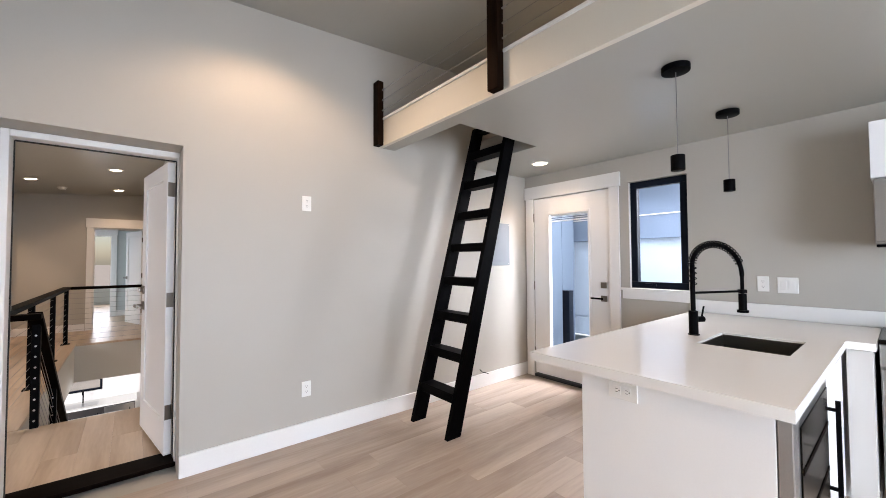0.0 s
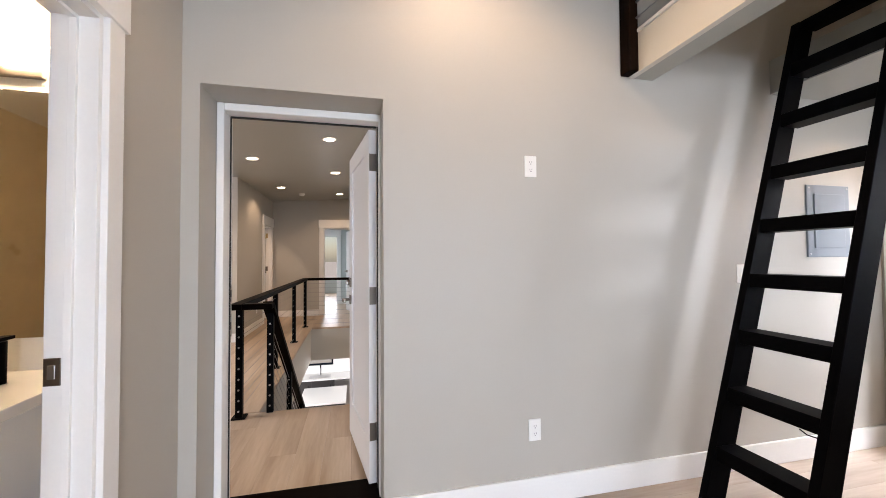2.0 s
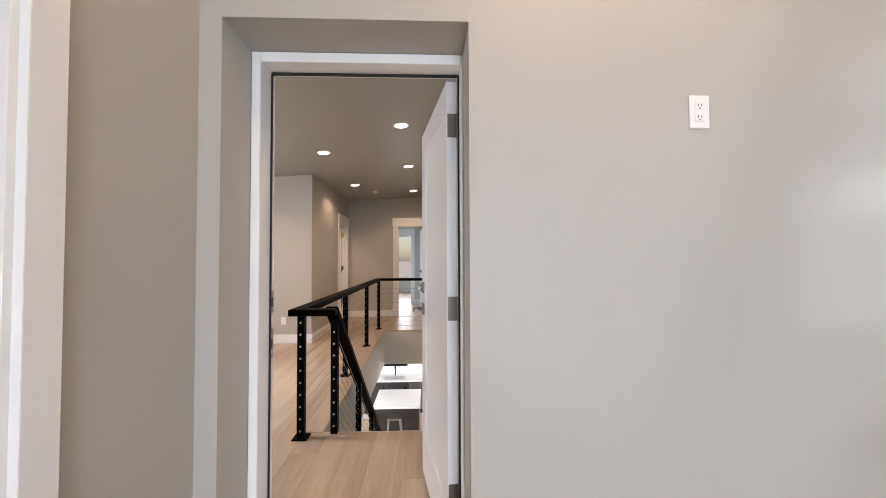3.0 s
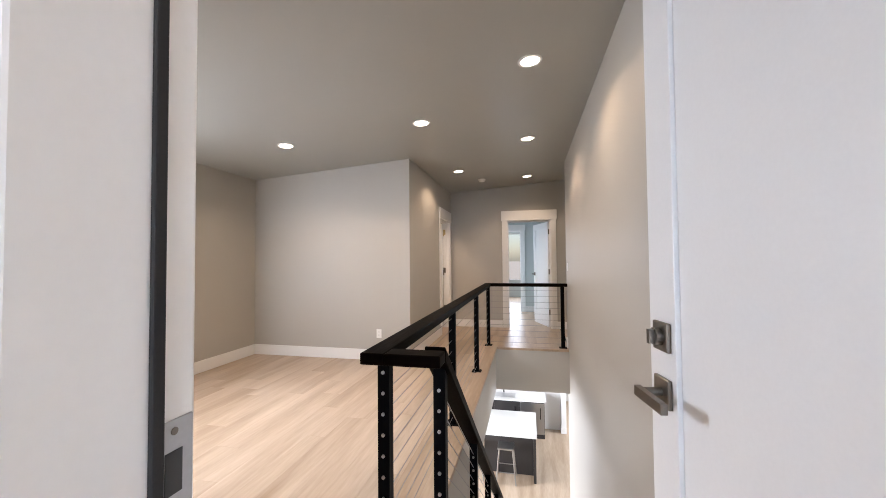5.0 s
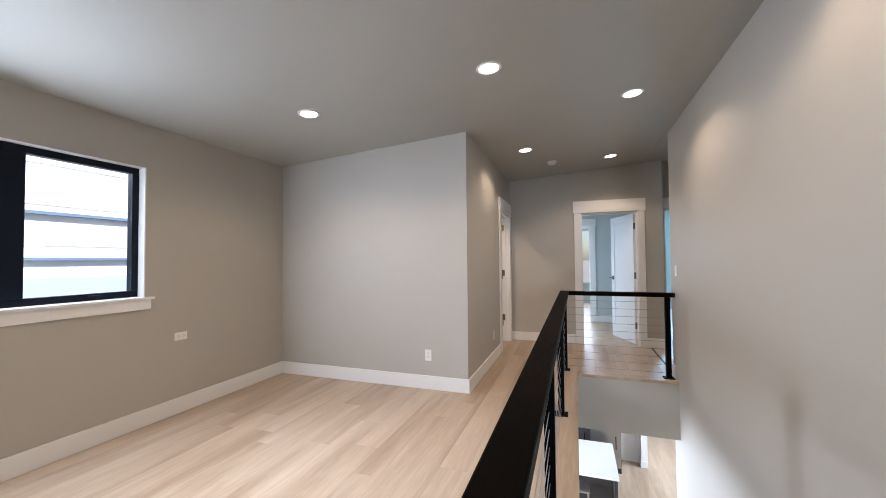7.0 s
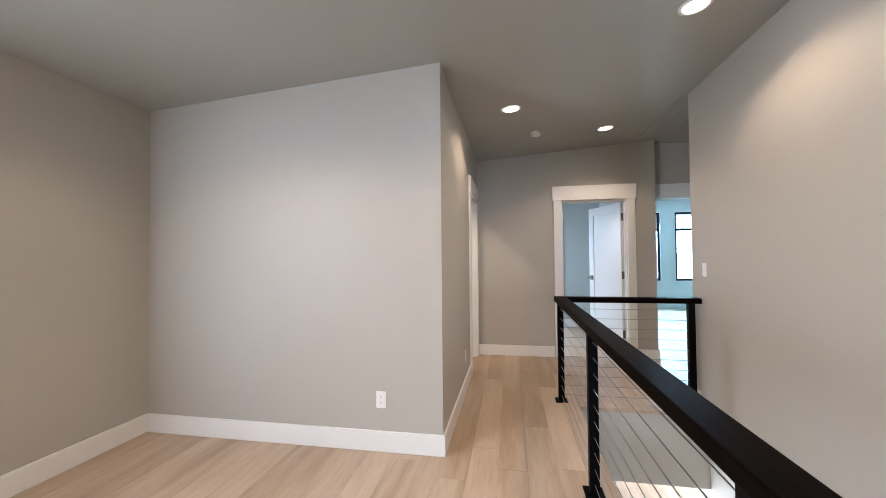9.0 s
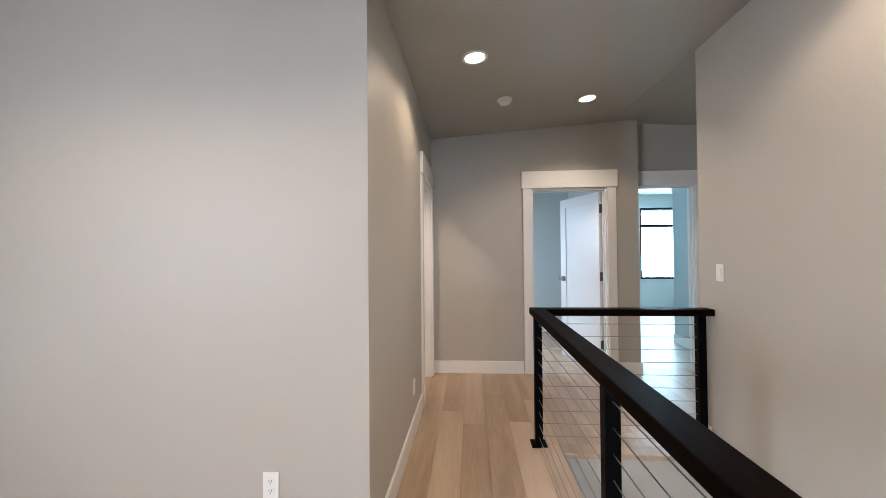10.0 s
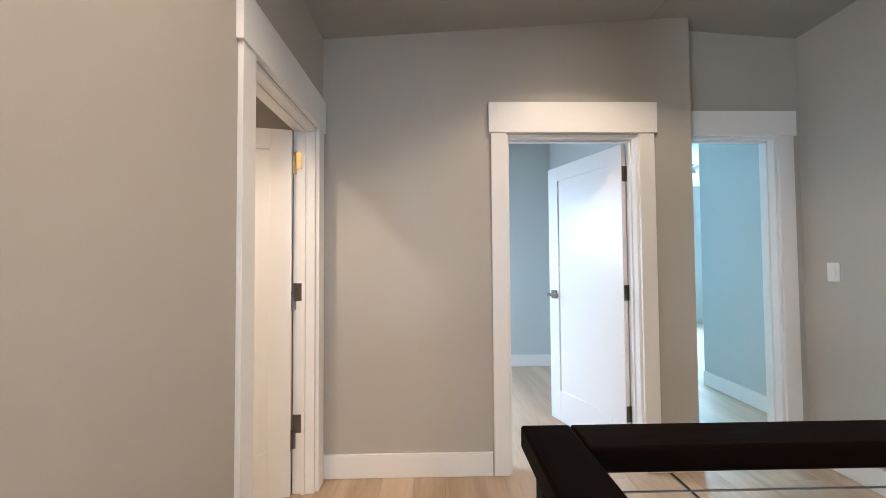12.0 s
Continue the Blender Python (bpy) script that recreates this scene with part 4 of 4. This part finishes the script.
tube(bm, (0, 0, 0.14), (0, 0, 0.41), 0.013, 16)
part("body", bm, BLACKM, fa, smooth=True)
bm = bmesh.new()
pts = [arc(k / 32) for k in range(33)]
for a, b in zip(pts, pts[1:]):
    tube(bm, a, b, 0.0125, 10)
part("hose", bm, BLACKM, fa, smooth=True)
bm = bmesh.new()
turns, n = 25, 12


def coil(k):
    """Point k of the helix wound round the post and the neck."""
    t = -0.16 + k / (turns * n) * 1.02
    p, q = (arc(t), arc(t + 0.01)) if t >= 0 else (Vector((0, 0, 0.41 + 0.75 * t)), Vector((0, 0, 0.42 + 0.75 * t)))
    u = 2 * math.pi * k / n
    return p + (q - p).to_track_quat("Z", "Y") @ Vector((0.0205 * math.cos(u), 0.0205 * math.sin(u), 0))


for k in range(turns * n):
    tube(bm, coil(k), coil(k + 1), 0.0032, 5)
part("spring", bm, BLACKM, fa, "black coil spring")
bm = bmesh.new()
e = arc(1.0)
tube(bm, e + Vector((0, 0, 0.03)), (e.x, e.y, 0.21), 0.010, 12)
tube(bm, (e.x, e.y, 0.23), (e.x, e.y, 0.13), 0.021, 18)
tube(bm, (e.x, e.y, 0.13), (e.x, e.y, 0.115), 0.030, 18)
part("spray_head", bm, BLACKM, fa, smooth=True)
bm = bmesh.new()
tube(bm, (0, 0, 0.245), (e.x, e.y, 0.245), 0.007, 10)
tube(bm, (e.x, e.y, 0.255), (e.x, e.y, 0.235), 0.024, 16)
part("support_arm", bm, BLACKM, fa, smooth=True)
bm = bmesh.new()
tube(bm, (0.015, -0.01, 0.09), (0.055, -0.034, 0.09), 0.017, 14)
tube(bm, (0.045, -0.028, 0.095), (0.06, -0.036, 0.165), 0.005, 8)
part("lever", bm, BLACKM, fa, smooth=True)

rg = empty("range_cooker", "stainless slide-in range with dark glass oven door", "range")
bbox("body", (3.20, XE - 0.025, -0.755, 0.002, 0.08, 0.90), STEEL, rg, bevel=0.004)
bbox("cooktop", (3.17, XE - 0.03, -0.757, 0.004, 0.9005, 0.925), BGLASS, rg, "black glass cooktop", 0.004)
bbox("control_panel", (3.165, 3.199, -0.755, 0.002, 0.78, 0.90), STEEL, rg, bevel=0.006)
od = bbox("oven_door", (3.165, 3.199, -0.75, -0.003, 0.27, 0.77), STEEL, rg, bevel=0.006)
bbox("window", (3.160, 3.1648, -0.70, -0.05, 0.32, 0.68), BGLASS, od, bevel=0.002)
bm = bmesh.new()
tube(bm, (3.12, -0.70, 0.725), (3.12, -0.05, 0.725), 0.011)
tube(bm, (3.12, -0.08, 0.725), (3.166, -0.08, 0.725), 0.008)
tube(bm, (3.12, -0.67, 0.725), (3.166, -0.67, 0.725), 0.008)
part("handle", bm, STEEL, od)
bbox("drawer", (3.17, 3.199, -0.75, -0.003, 0.09, 0.26), STEEL, rg, bevel=0.004)
for k in range(5):
    bm = bmesh.new()
    tube(bm, (3.135, -0.08 - 0.148 * k, 0.84), (3.166, -0.08 - 0.148 * k, 0.84), 0.02, 16)
    part("knob", bm, BLACKM, rg, smooth=True)
for gx in (3.32, 3.60):
    bm = bmesh.new()
    for gy in (-0.70, -0.50, -0.26, -0.06):
        box(bm, gx - 0.11, gx + 0.11, gy - 0.006, gy + 0.006, 0.935, 0.95)
    box(bm, gx - 0.006, gx + 0.006, -0.73, -0.03, 0.935, 0.95)
    for gy in (-0.72, -0.04):
        box(bm, gx - 0.006, gx + 0.006, gy - 0.006, gy + 0.006, 0.9252, 0.95)
    part("grate", bm, BLACKM, rg)

mw = empty("microwave", "stainless over-the-range microwave with black door", "microwave")
bbox("body", (3.44, XE - 0.002, -0.755, 0.010, 1.44, 1.825), STEEL, mw, bevel=0.004)
bbox("door", (3.415, 3.4395, -0.55, 0.008, 1.455, 1.82), STEEL, mw, bevel=0.004)
bbox("window", (3.41, 3.4148, -0.50, -0.05, 1.50, 1.78), BGLASS, mw, bevel=0.002)
bbox("vent", (3.42, 3.60, -0.75, 0.005, 1.425, 1.4395), BLACKM, mw, bevel=0)
up = empty("wall_cabinet", "white lacquered wall cabinet over the microwave", "cabinet")
bbox("body", (3.46, XE - 0.002, -0.76, 0.02, 1.83, 2.17), CABW, up, bevel=0.002)
bbox("door", (3.44, 3.459, -0.37, 0.019, 1.832, 2.168), CABW, up, bevel=0.002)
bbox("door", (3.44, 3.459, -0.759, -0.374, 1.832, 2.168), CABW, up, bevel=0.002)


# ---- wall plates ----
def plate(at, label, gangs=1, kind="outlet"):
    """Cover plate, local x across, y out of the wall, z up."""
    root = empty("wall_plate", label, "outlet" if kind == "outlet" else "light switch", at=at)
    w = 0.07 + 0.046 * (gangs - 1)
    bbox("cover", (-w / 2, w / 2, 0, 0.006, -0.0575, 0.0575), PLASTIC, root, bevel=0.0025)
    for g in range(gangs):
        x = (g - (gangs - 1) / 2) * 0.046
        if kind == "outlet":
            for z in (-0.02, 0.02):
                r = bbox("receptacle", (x - 0.017, x + 0.017, 0.006, 0.0085, z - 0.014, z + 0.014), PLASTIC, root, bevel=0.001)
                for dx in (-0.006, 0.006):
                    bbox("slot", (x + dx - 0.0012, x + dx + 0.0012, 0.0084, 0.009, z - 0.002, z + 0.007), SLOT, r, bevel=0)
                bbox("slot", (x - 0.0025, x + 0.0025, 0.0084, 0.009, z - 0.010, z - 0.006), SLOT, r, bevel=0)
        else:
            bbox("rocker", (x - 0.0165, x + 0.0165, 0.006, 0.0095, -0.033, 0.033), PLASTIC, root, bevel=0.002)
    return root


plate(pose(1.115, YD, 1.805, 0, 0, 180), "white outlet plate high on the studio wall")
plate(pose(1.12, YD, 0.387, 0, 0, 180), "white outlet plate low on the studio wall")
plate(pose(2.54, YD, 1.20, 0, 0, 180), "white switch plate behind the ladder", 1, "switch")
plate(pose(XE, 0.59, 1.17, 0, 0, 90), "white outlet plate over the worktop")
plate(pose(XE, 0.45, 1.165, 0, 0, 90), "white double switch plate over the worktop", 2, "switch")
plate(pose(1.60, 0.63, 0.835, 0, 90, 90), "white sideways outlet plate on the peninsula end")
plate(pose(XL, 6.365, 0.68, 0, 90, -90), "white sideways outlet plate on the window wall")
plate(pose(-2.08, YB, 0.35, 0, 0, 180), "white outlet plate low on the landing wall")
plate(pose(XH, 8.877, 0.344, 0, 0, -90), "white outlet plate low on the hall wall")
plate(pose(XR, 8.65, 1.20, 0, 0, 90), "white switch plate near the stair wall's end", 1, "switch")
plate(pose(1.45, 10.28, 1.20, 0, 0, 90), "white switch plate on the alcove wall", 1, "switch")
plate(pose(1.79, 11.05, 1.22, 0, 0, 90), "white switch plate inside the bedroom", 1, "switch")

ep = empty("electrical_panel", "grey enamelled electrical panel door on the wall", "electrical panel")
bbox("cover", (3.09, 3.47, YD - 0.012, YD - 0.0005, 1.30, 1.78), PANELG, ep, bevel=0.003)
bbox("door", (3.145, 3.415, YD - 0.020, YD - 0.0125, 1.36, 1.72), PANELG, ep, bevel=0.003)
bbox("latch", (3.16, 3.18, YD - 0.025, YD - 0.0205, 1.52, 1.56), SLOT, ep, bevel=0.001)
for x, z in ((3.11, 1.32), (3.45, 1.32), (3.11, 1.76), (3.45, 1.76)):
    bm = bmesh.new()
    tube(bm, (x, YD - 0.012, z), (x, YD - 0.015, z), 0.006, 8)
    part("screw", bm, STEEL, ep)
cb = empty("cable_end", "short dark cable end poking from the wall", "cable")
bm = bmesh.new()
tube(bm, (2.98, YD - 0.001, 0.19), (2.97, YD - 0.05, 0.175), 0.004, 8)
tube(bm, (2.97, YD - 0.05, 0.175), (3.02, YD - 0.09, 0.16), 0.004, 8)
part("cable", bm, BLACKM, cb)

# ---- landing: cable railing and stairs ----
rail = empty("cable_railing", "black metal posts, steel cables and dark stained wooden top rail", "railing")
RX, RY = -0.75, 8.75
bm = bmesh.new()
box(bm, -0.80, -0.70, 4.27, RY + 0.05, 0.905, 0.952)
bevelled(bm, 0.006, 2)
part("top_rail", bm, WALNUT, rail, "dark stained wooden rail")
bm = bmesh.new()
box(bm, -0.6995, XR - 0.005, RY - 0.05, RY + 0.05, 0.905, 0.952)
bevelled(bm, 0.006, 2)
part("top_rail", bm, WALNUTX, rail, "dark stained wooden rail")
bm = bmesh.new()
box(bm, -0.6995, -0.475, 4.27, 4.37, 0.905, 0.952)
bevelled(bm, 0.006, 2)
part("top_rail", bm, WALNUTX, rail, "dark stained wooden rail")


def rail_post(x, y, z0, z1, plate_on=True):
    p = bbox("post", (x - 0.026, x + 0.026, y - 0.026, y + 0.026, z0 + (0.010 if plate_on else 0), z1), BLACKM, rail, bevel=0.003)
    if plate_on:
        bbox("base_plate", (x - 0.055, x + 0.055, y - 0.055, y + 0.055, z0 + 0.0005, z0 + 0.0105), BLACKM, p, bevel=0.003)
        for dx in (-0.04, 0.04):
            for dy in (-0.04, 0.04):
                bm = bmesh.new()
                tube(bm, (x + dx, y + dy, z0 + 0.0105), (x + dx, y + dy, z0 + 0.015), 0.007, 6)
                part("bolt", bm, BLACKM, p)
    return p


NC = 10
cable_z = [0.06 + 0.087 * k for k in range(NC)]
for y in (4.42, 5.90, 7.36, RY):
    p = rail_post(RX, y, 0.0, 0.905)
p = rail_post(0.345, RY, 0.0, 0.905)
for z in cable_z:
    bm = bmesh.new()
    tube(bm, (RX, 4.42, z), (RX, RY, z), 0.0022, 6)
    part("cable", bm, CABLE, rail)
    bm = bmesh.new()
    tube(bm, (RX, RY, z), (0.345, RY, z), 0.0022, 6)
    part("cable", bm, CABLE, rail)
    bm = bmesh.new()
    tube(bm, (RX, 4.393, z), (RX, 4.388, z), 0.0075, 10)
    tube(bm, (RX, 4.3935, z), (RX, 4.386, z), 0.004, 8)
    part("fitting", bm, STEEL, rail, "round steel cable end")

# stair flight: sloping rail, its posts and cables
RISE, RUN = -LOW / 16, -LOW / 16 / 0.785
hr = empty("stair_railing", "sloping dark wooden handrail on black posts beside the stairs", "railing")
DX = -0.525
p0, p1 = Vector((DX, 4.40, 0.93)), Vector((DX, 8.05, 0.93 - 0.785 * 3.65))
bm = bmesh.new()
v = []
for p in (p0, p1):
    for dx, dz in ((-0.045, -0.03), (0.045, -0.03), (0.045, 0.03), (-0.045, 0.03)):
        v.append(bm.verts.new((p.x + dx, p.y, p.z + dz)))
bm.faces.new(v[:4][::-1])
bm.faces.new(v[4:])
for k in range(4):
    bm.faces.new((v[k], v[(k + 1) % 4], v[4 + (k + 1) % 4], v[4 + k]))
bmesh.ops.recalc_face_normals(bm, faces=bm.faces)
bevelled(bm, 0.005)
part("handrail", bm, WALNUT, hr, "dark stained wooden handrail")
for y in (4.49, 5.48, 6.35, 7.2, 8.0):
    z = 0.93 - 0.785 * (y - 4.40)
    base = 0.0 if y < WY0 else -RISE * (1 + int((y - WY0) / RUN))
    bm = bmesh.new()
    box(bm, DX - 0.026, DX + 0.026, y - 0.026, y + 0.026, base + 0.002, z - 0.005)
    bevelled(bm, 0.003)
    p = part("post", bm, BLACKM, hr)
    for k in range(NC):
        zz = z - 0.10 - 0.087 * k
        if zz > base + 0.04:
            bm = bmesh.new()
            tube(bm, (DX, y - 0.0265, zz), (DX, y - 0.032, zz), 0.0075, 10)
            part("fitting", bm, STEEL, p)
for k in range(NC):
    bm = bmesh.new()
    z = 0.93 - 0.10 - 0.087 * k
    if k > 8:
        continue
    tube(bm, (DX, 4.49, z - 0.785 * 0.09), (DX, 8.0, z - 0.785 * 3.6), 0.0022, 6)
    part("cable", bm, CABLE, hr)

stairs = empty("staircase", "straight stair flight with pale oak treads and white risers", "staircase")
for k in range(1, 16):
    z, y = -RISE * k, WY0 + RUN * (k - 1)
    bbox("tread", (WX0 + 0.004, XR - 0.004, y - 0.025, y + RUN, z - 0.03, z), OAK, stairs, bevel=0.005)
for k in range(1, 17):
    z, y = -RISE * k, WY0 + RUN * (k - 1)
    bbox("riser", (WX0 + 0.006, XR - 0.006, y, y + 0.015, max(z, LOW) + (0.0005), z + RISE - 0.031 if k > 1 else z + RISE - 0.014), TRIM, stairs, bevel=0)

# ---- lower storey, seen down the well ----
isl = empty("kitchen_island", "dark kitchen island with a thick white quartz top", "kitchen island")
ZC = LOW + 0.92
bbox("worktop", (-1.12, -0.02, 10.55, 11.75, ZC - 0.05, ZC), QUARTZ, isl, "white quartz top", 0.003)
bbox("body", (-1.08, -0.09, 10.86, 11.72, LOW + 0.0005, ZC - 0.05), CABD, isl, bevel=0.003)
bbox("end_panel", (-0.09, -0.04, 10.58, 11.72, LOW + 0.0005, ZC - 0.0505), CABD, isl, bevel=0.002)


def stool(x, y):
    root = empty("bar_stool", "brushed metal backless bar stool with tapered legs", "bar stool", "stools at the island", at=pose(x, y, LOW))
    for sx in (-1, 1):
        for sy in (-1, 1):
            bm = bmesh.new()
            tube(bm, (0.19 * sx, 0.19 * sy, 0.001), (0.13 * sx, 0.13 * sy, 0.64), 0.013, 8)
            part("leg", bm, STEEL, root)
    for z, r in ((0.22, 0.17),):
        for a, b in (((-r, -r), (r, -r)), ((r, -r), (r, r)), ((r, r), (-r, r)), ((-r, r), (-r, -r))):
            bm = bmesh.new()
            tube(bm, (*a, z), (*b, z), 0.009, 8)
            part("stretcher", bm, STEEL, root)
    bbox("seat", (-0.16, 0.16, -0.16, 0.16, 0.64, 0.67), STEEL, root, bevel=0.01)


stool(-0.62, 10.62)
stool(-1.25, 10.66)
kc = empty("lower_kitchen_counter", "dark base cabinets with white worktop", "cabinet")
bbox("body", (-3.0, 0.2, 12.50, 13.098, LOW + 0.0005, ZC - 0.04), CABD, kc, bevel=0.002)
bbox("worktop", (-3.02, 0.24, 12.46, 13.098, ZC - 0.04, ZC), QUARTZ, kc, "white quartz top", 0.003)
for k in range(5):
    x = -2.8 + 0.6 * k
    dd = bbox("door", (x, x + 0.59, 12.48, 12.499, LOW + 0.12, ZC - 0.06), CABD, kc, bevel=0.003)
    bar_handle(dd, (x + 0.5, 12.48, LOW + 0.5), (x + 0.5, 12.48, LOW + 0.75), (0, -0.03, 0))
bbox("dishwasher", (-0.38, 0.19, 12.46, 12.479, LOW + 0.12, ZC - 0.06), STEEL, kc, "steel dishwasher front", 0.004)
fc = empty("lower_faucet", "black faucet behind the lower sink", "faucet", at=pose(-0.8, 12.95, ZC))
bm = bmesh.new()
tube(bm, (0, 0, 0), (0, 0, 0.32), 0.014)
tube(bm, (0, 0, 0.32), (0, -0.18, 0.32), 0.012)
tube(bm, (0, -0.18, 0.32), (0, -0.18, 0.24), 0.012)
part("spout", bm, BLACKM, fc)
ls = bbox("lower_sink", (-1.1, -0.5, 12.60, 12.9, ZC + 0.0006, ZC + 0.006), STEEL, bevel=0.002)
tagged(ls, "dark steel sink set in the lower worktop", "sink")

# ---- bathroom glimpse ----
va = empty("bathroom_vanity", "white shaker vanity with white basin top", "vanity")
bbox("body", (-1.75, -0.85, 2.33, YD - 0.022, 0.0, 0.83), CABW, va, bevel=0.003)
bbox("worktop", (-1.77, -0.83, 2.31, YD - 0.022, 0.83, 0.87), QUARTZ, va, "white quartz top", 0.004)
for x in (-1.74, -1.29):
    bbox("door", (x, x + 0.44, 2.312, 2.329, 0.12, 0.80), CABW, va, bevel=0.003)
bf = empty("bathroom_faucet", "matt black basin faucet on the vanity", "faucet", at=pose(-1.06, 2.62, 0.87))
bm = bmesh.new()
tube(bm, (0, 0, 0), (0, 0, 0.15), 0.026, 18)
tube(bm, (0, 0, 0.12), (-0.02, -0.14, 0.10), 0.014, 12)
part("body", bm, BLACKM, bf, smooth=True)
bm = bmesh.new()
box(bm, -0.018, 0.018, -0.06, 0.05, 0.152, 0.164)
part("lever", bm, BLACKM, bf)
mi = empty("bathroom_mirror", "large frameless mirror above the vanity", "mirror")
bbox("glass", (-1.75, -0.86, YD - 0.030, YD - 0.022, 1.0, 2.0), MIRROR, mi, bevel=0.001)
vl = empty("vanity_light", "long glowing vanity light bar over the mirror", "wall lamp")
bbox("backplate", (-1.4, -1.05, YD - 0.05, YD - 0.0215, 2.05, 2.09), NICKEL, vl, bevel=0.003)
bm = bmesh.new()
tube(bm, (-1.65, YD - 0.09, 2.13), (-0.86, YD - 0.09, 2.13), 0.028, 20)
part("diffuser", bm, TUBE, vl, "glowing white diffuser", smooth=True)
bbox("bracket", (-1.24, -1.20, YD - 0.085, YD - 0.05, 2.06, 2.12), NICKEL, vl, bevel=0.001)
tb = empty("towel_bar", "black towel bar on the tiled wall", "towel bar")
bm = bmesh.new()
tube(bm, (-2.0, 0.07, 1.45), (-1.2, 0.07, 1.45), 0.009)
part("bar", bm, BLACKM, tb)
for x in (-1.95, -1.25):
    bbox("bracket", (x - 0.02, x + 0.02, 0.0005, 0.08, 1.43, 1.47), BLACKM, tb)

# ---- bedroom ceiling fan ----
fan = empty("ceiling_fan", "white ceiling fan at rest in the bedroom", "ceiling fan", at=pose(2.55, 13.2, 2.739))
bm = bmesh.new()
tube(bm, (0, 0, 0), (0, 0, -0.16), 0.02)
tube(bm, (0, 0, -0.16), (0, 0, -0.28), 0.10, 24)
part("motor", bm, STEEL, fan, smooth=True)
for k in range(3):
    bm = bmesh.new()
    box(bm, 0.09, 0.66, -0.06, 0.06, -0.225, -0.215)
    bmesh.ops.rotate(bm, cent=(0, 0, 0), matrix=Matrix.Rotation(k * 2.094 + 0.4, 3, "Z"), verts=bm.verts)
    part("blade", bm, TRIM, fan)

# ---- floor boards ----
PW = 0.182
planks(studio_floor, XW, XE, -3.3, YD, 0.0, "X", PW, 1.52, OAKX, 3)
planks(landing_floor, XL, XH, YN, YB, 0.0, "Y", PW, 1.52, OAK, 5)
planks(landing_floor, WX0 - 0.09, XR, YN, WY0 - 0.02, 0.0, "Y", PW, 1.52, OAK, 7)
planks(landing_floor, XH, WX0 - 0.09, YN, YH + 0.12, 0.0, "Y", PW, 1.52, OAK, 8)
planks(landing_floor, WX0 - 0.09, 1.45, WY1 + 0.09, YH + 0.28, 0.0, "Y", PW, 1.52, OAK, 9)
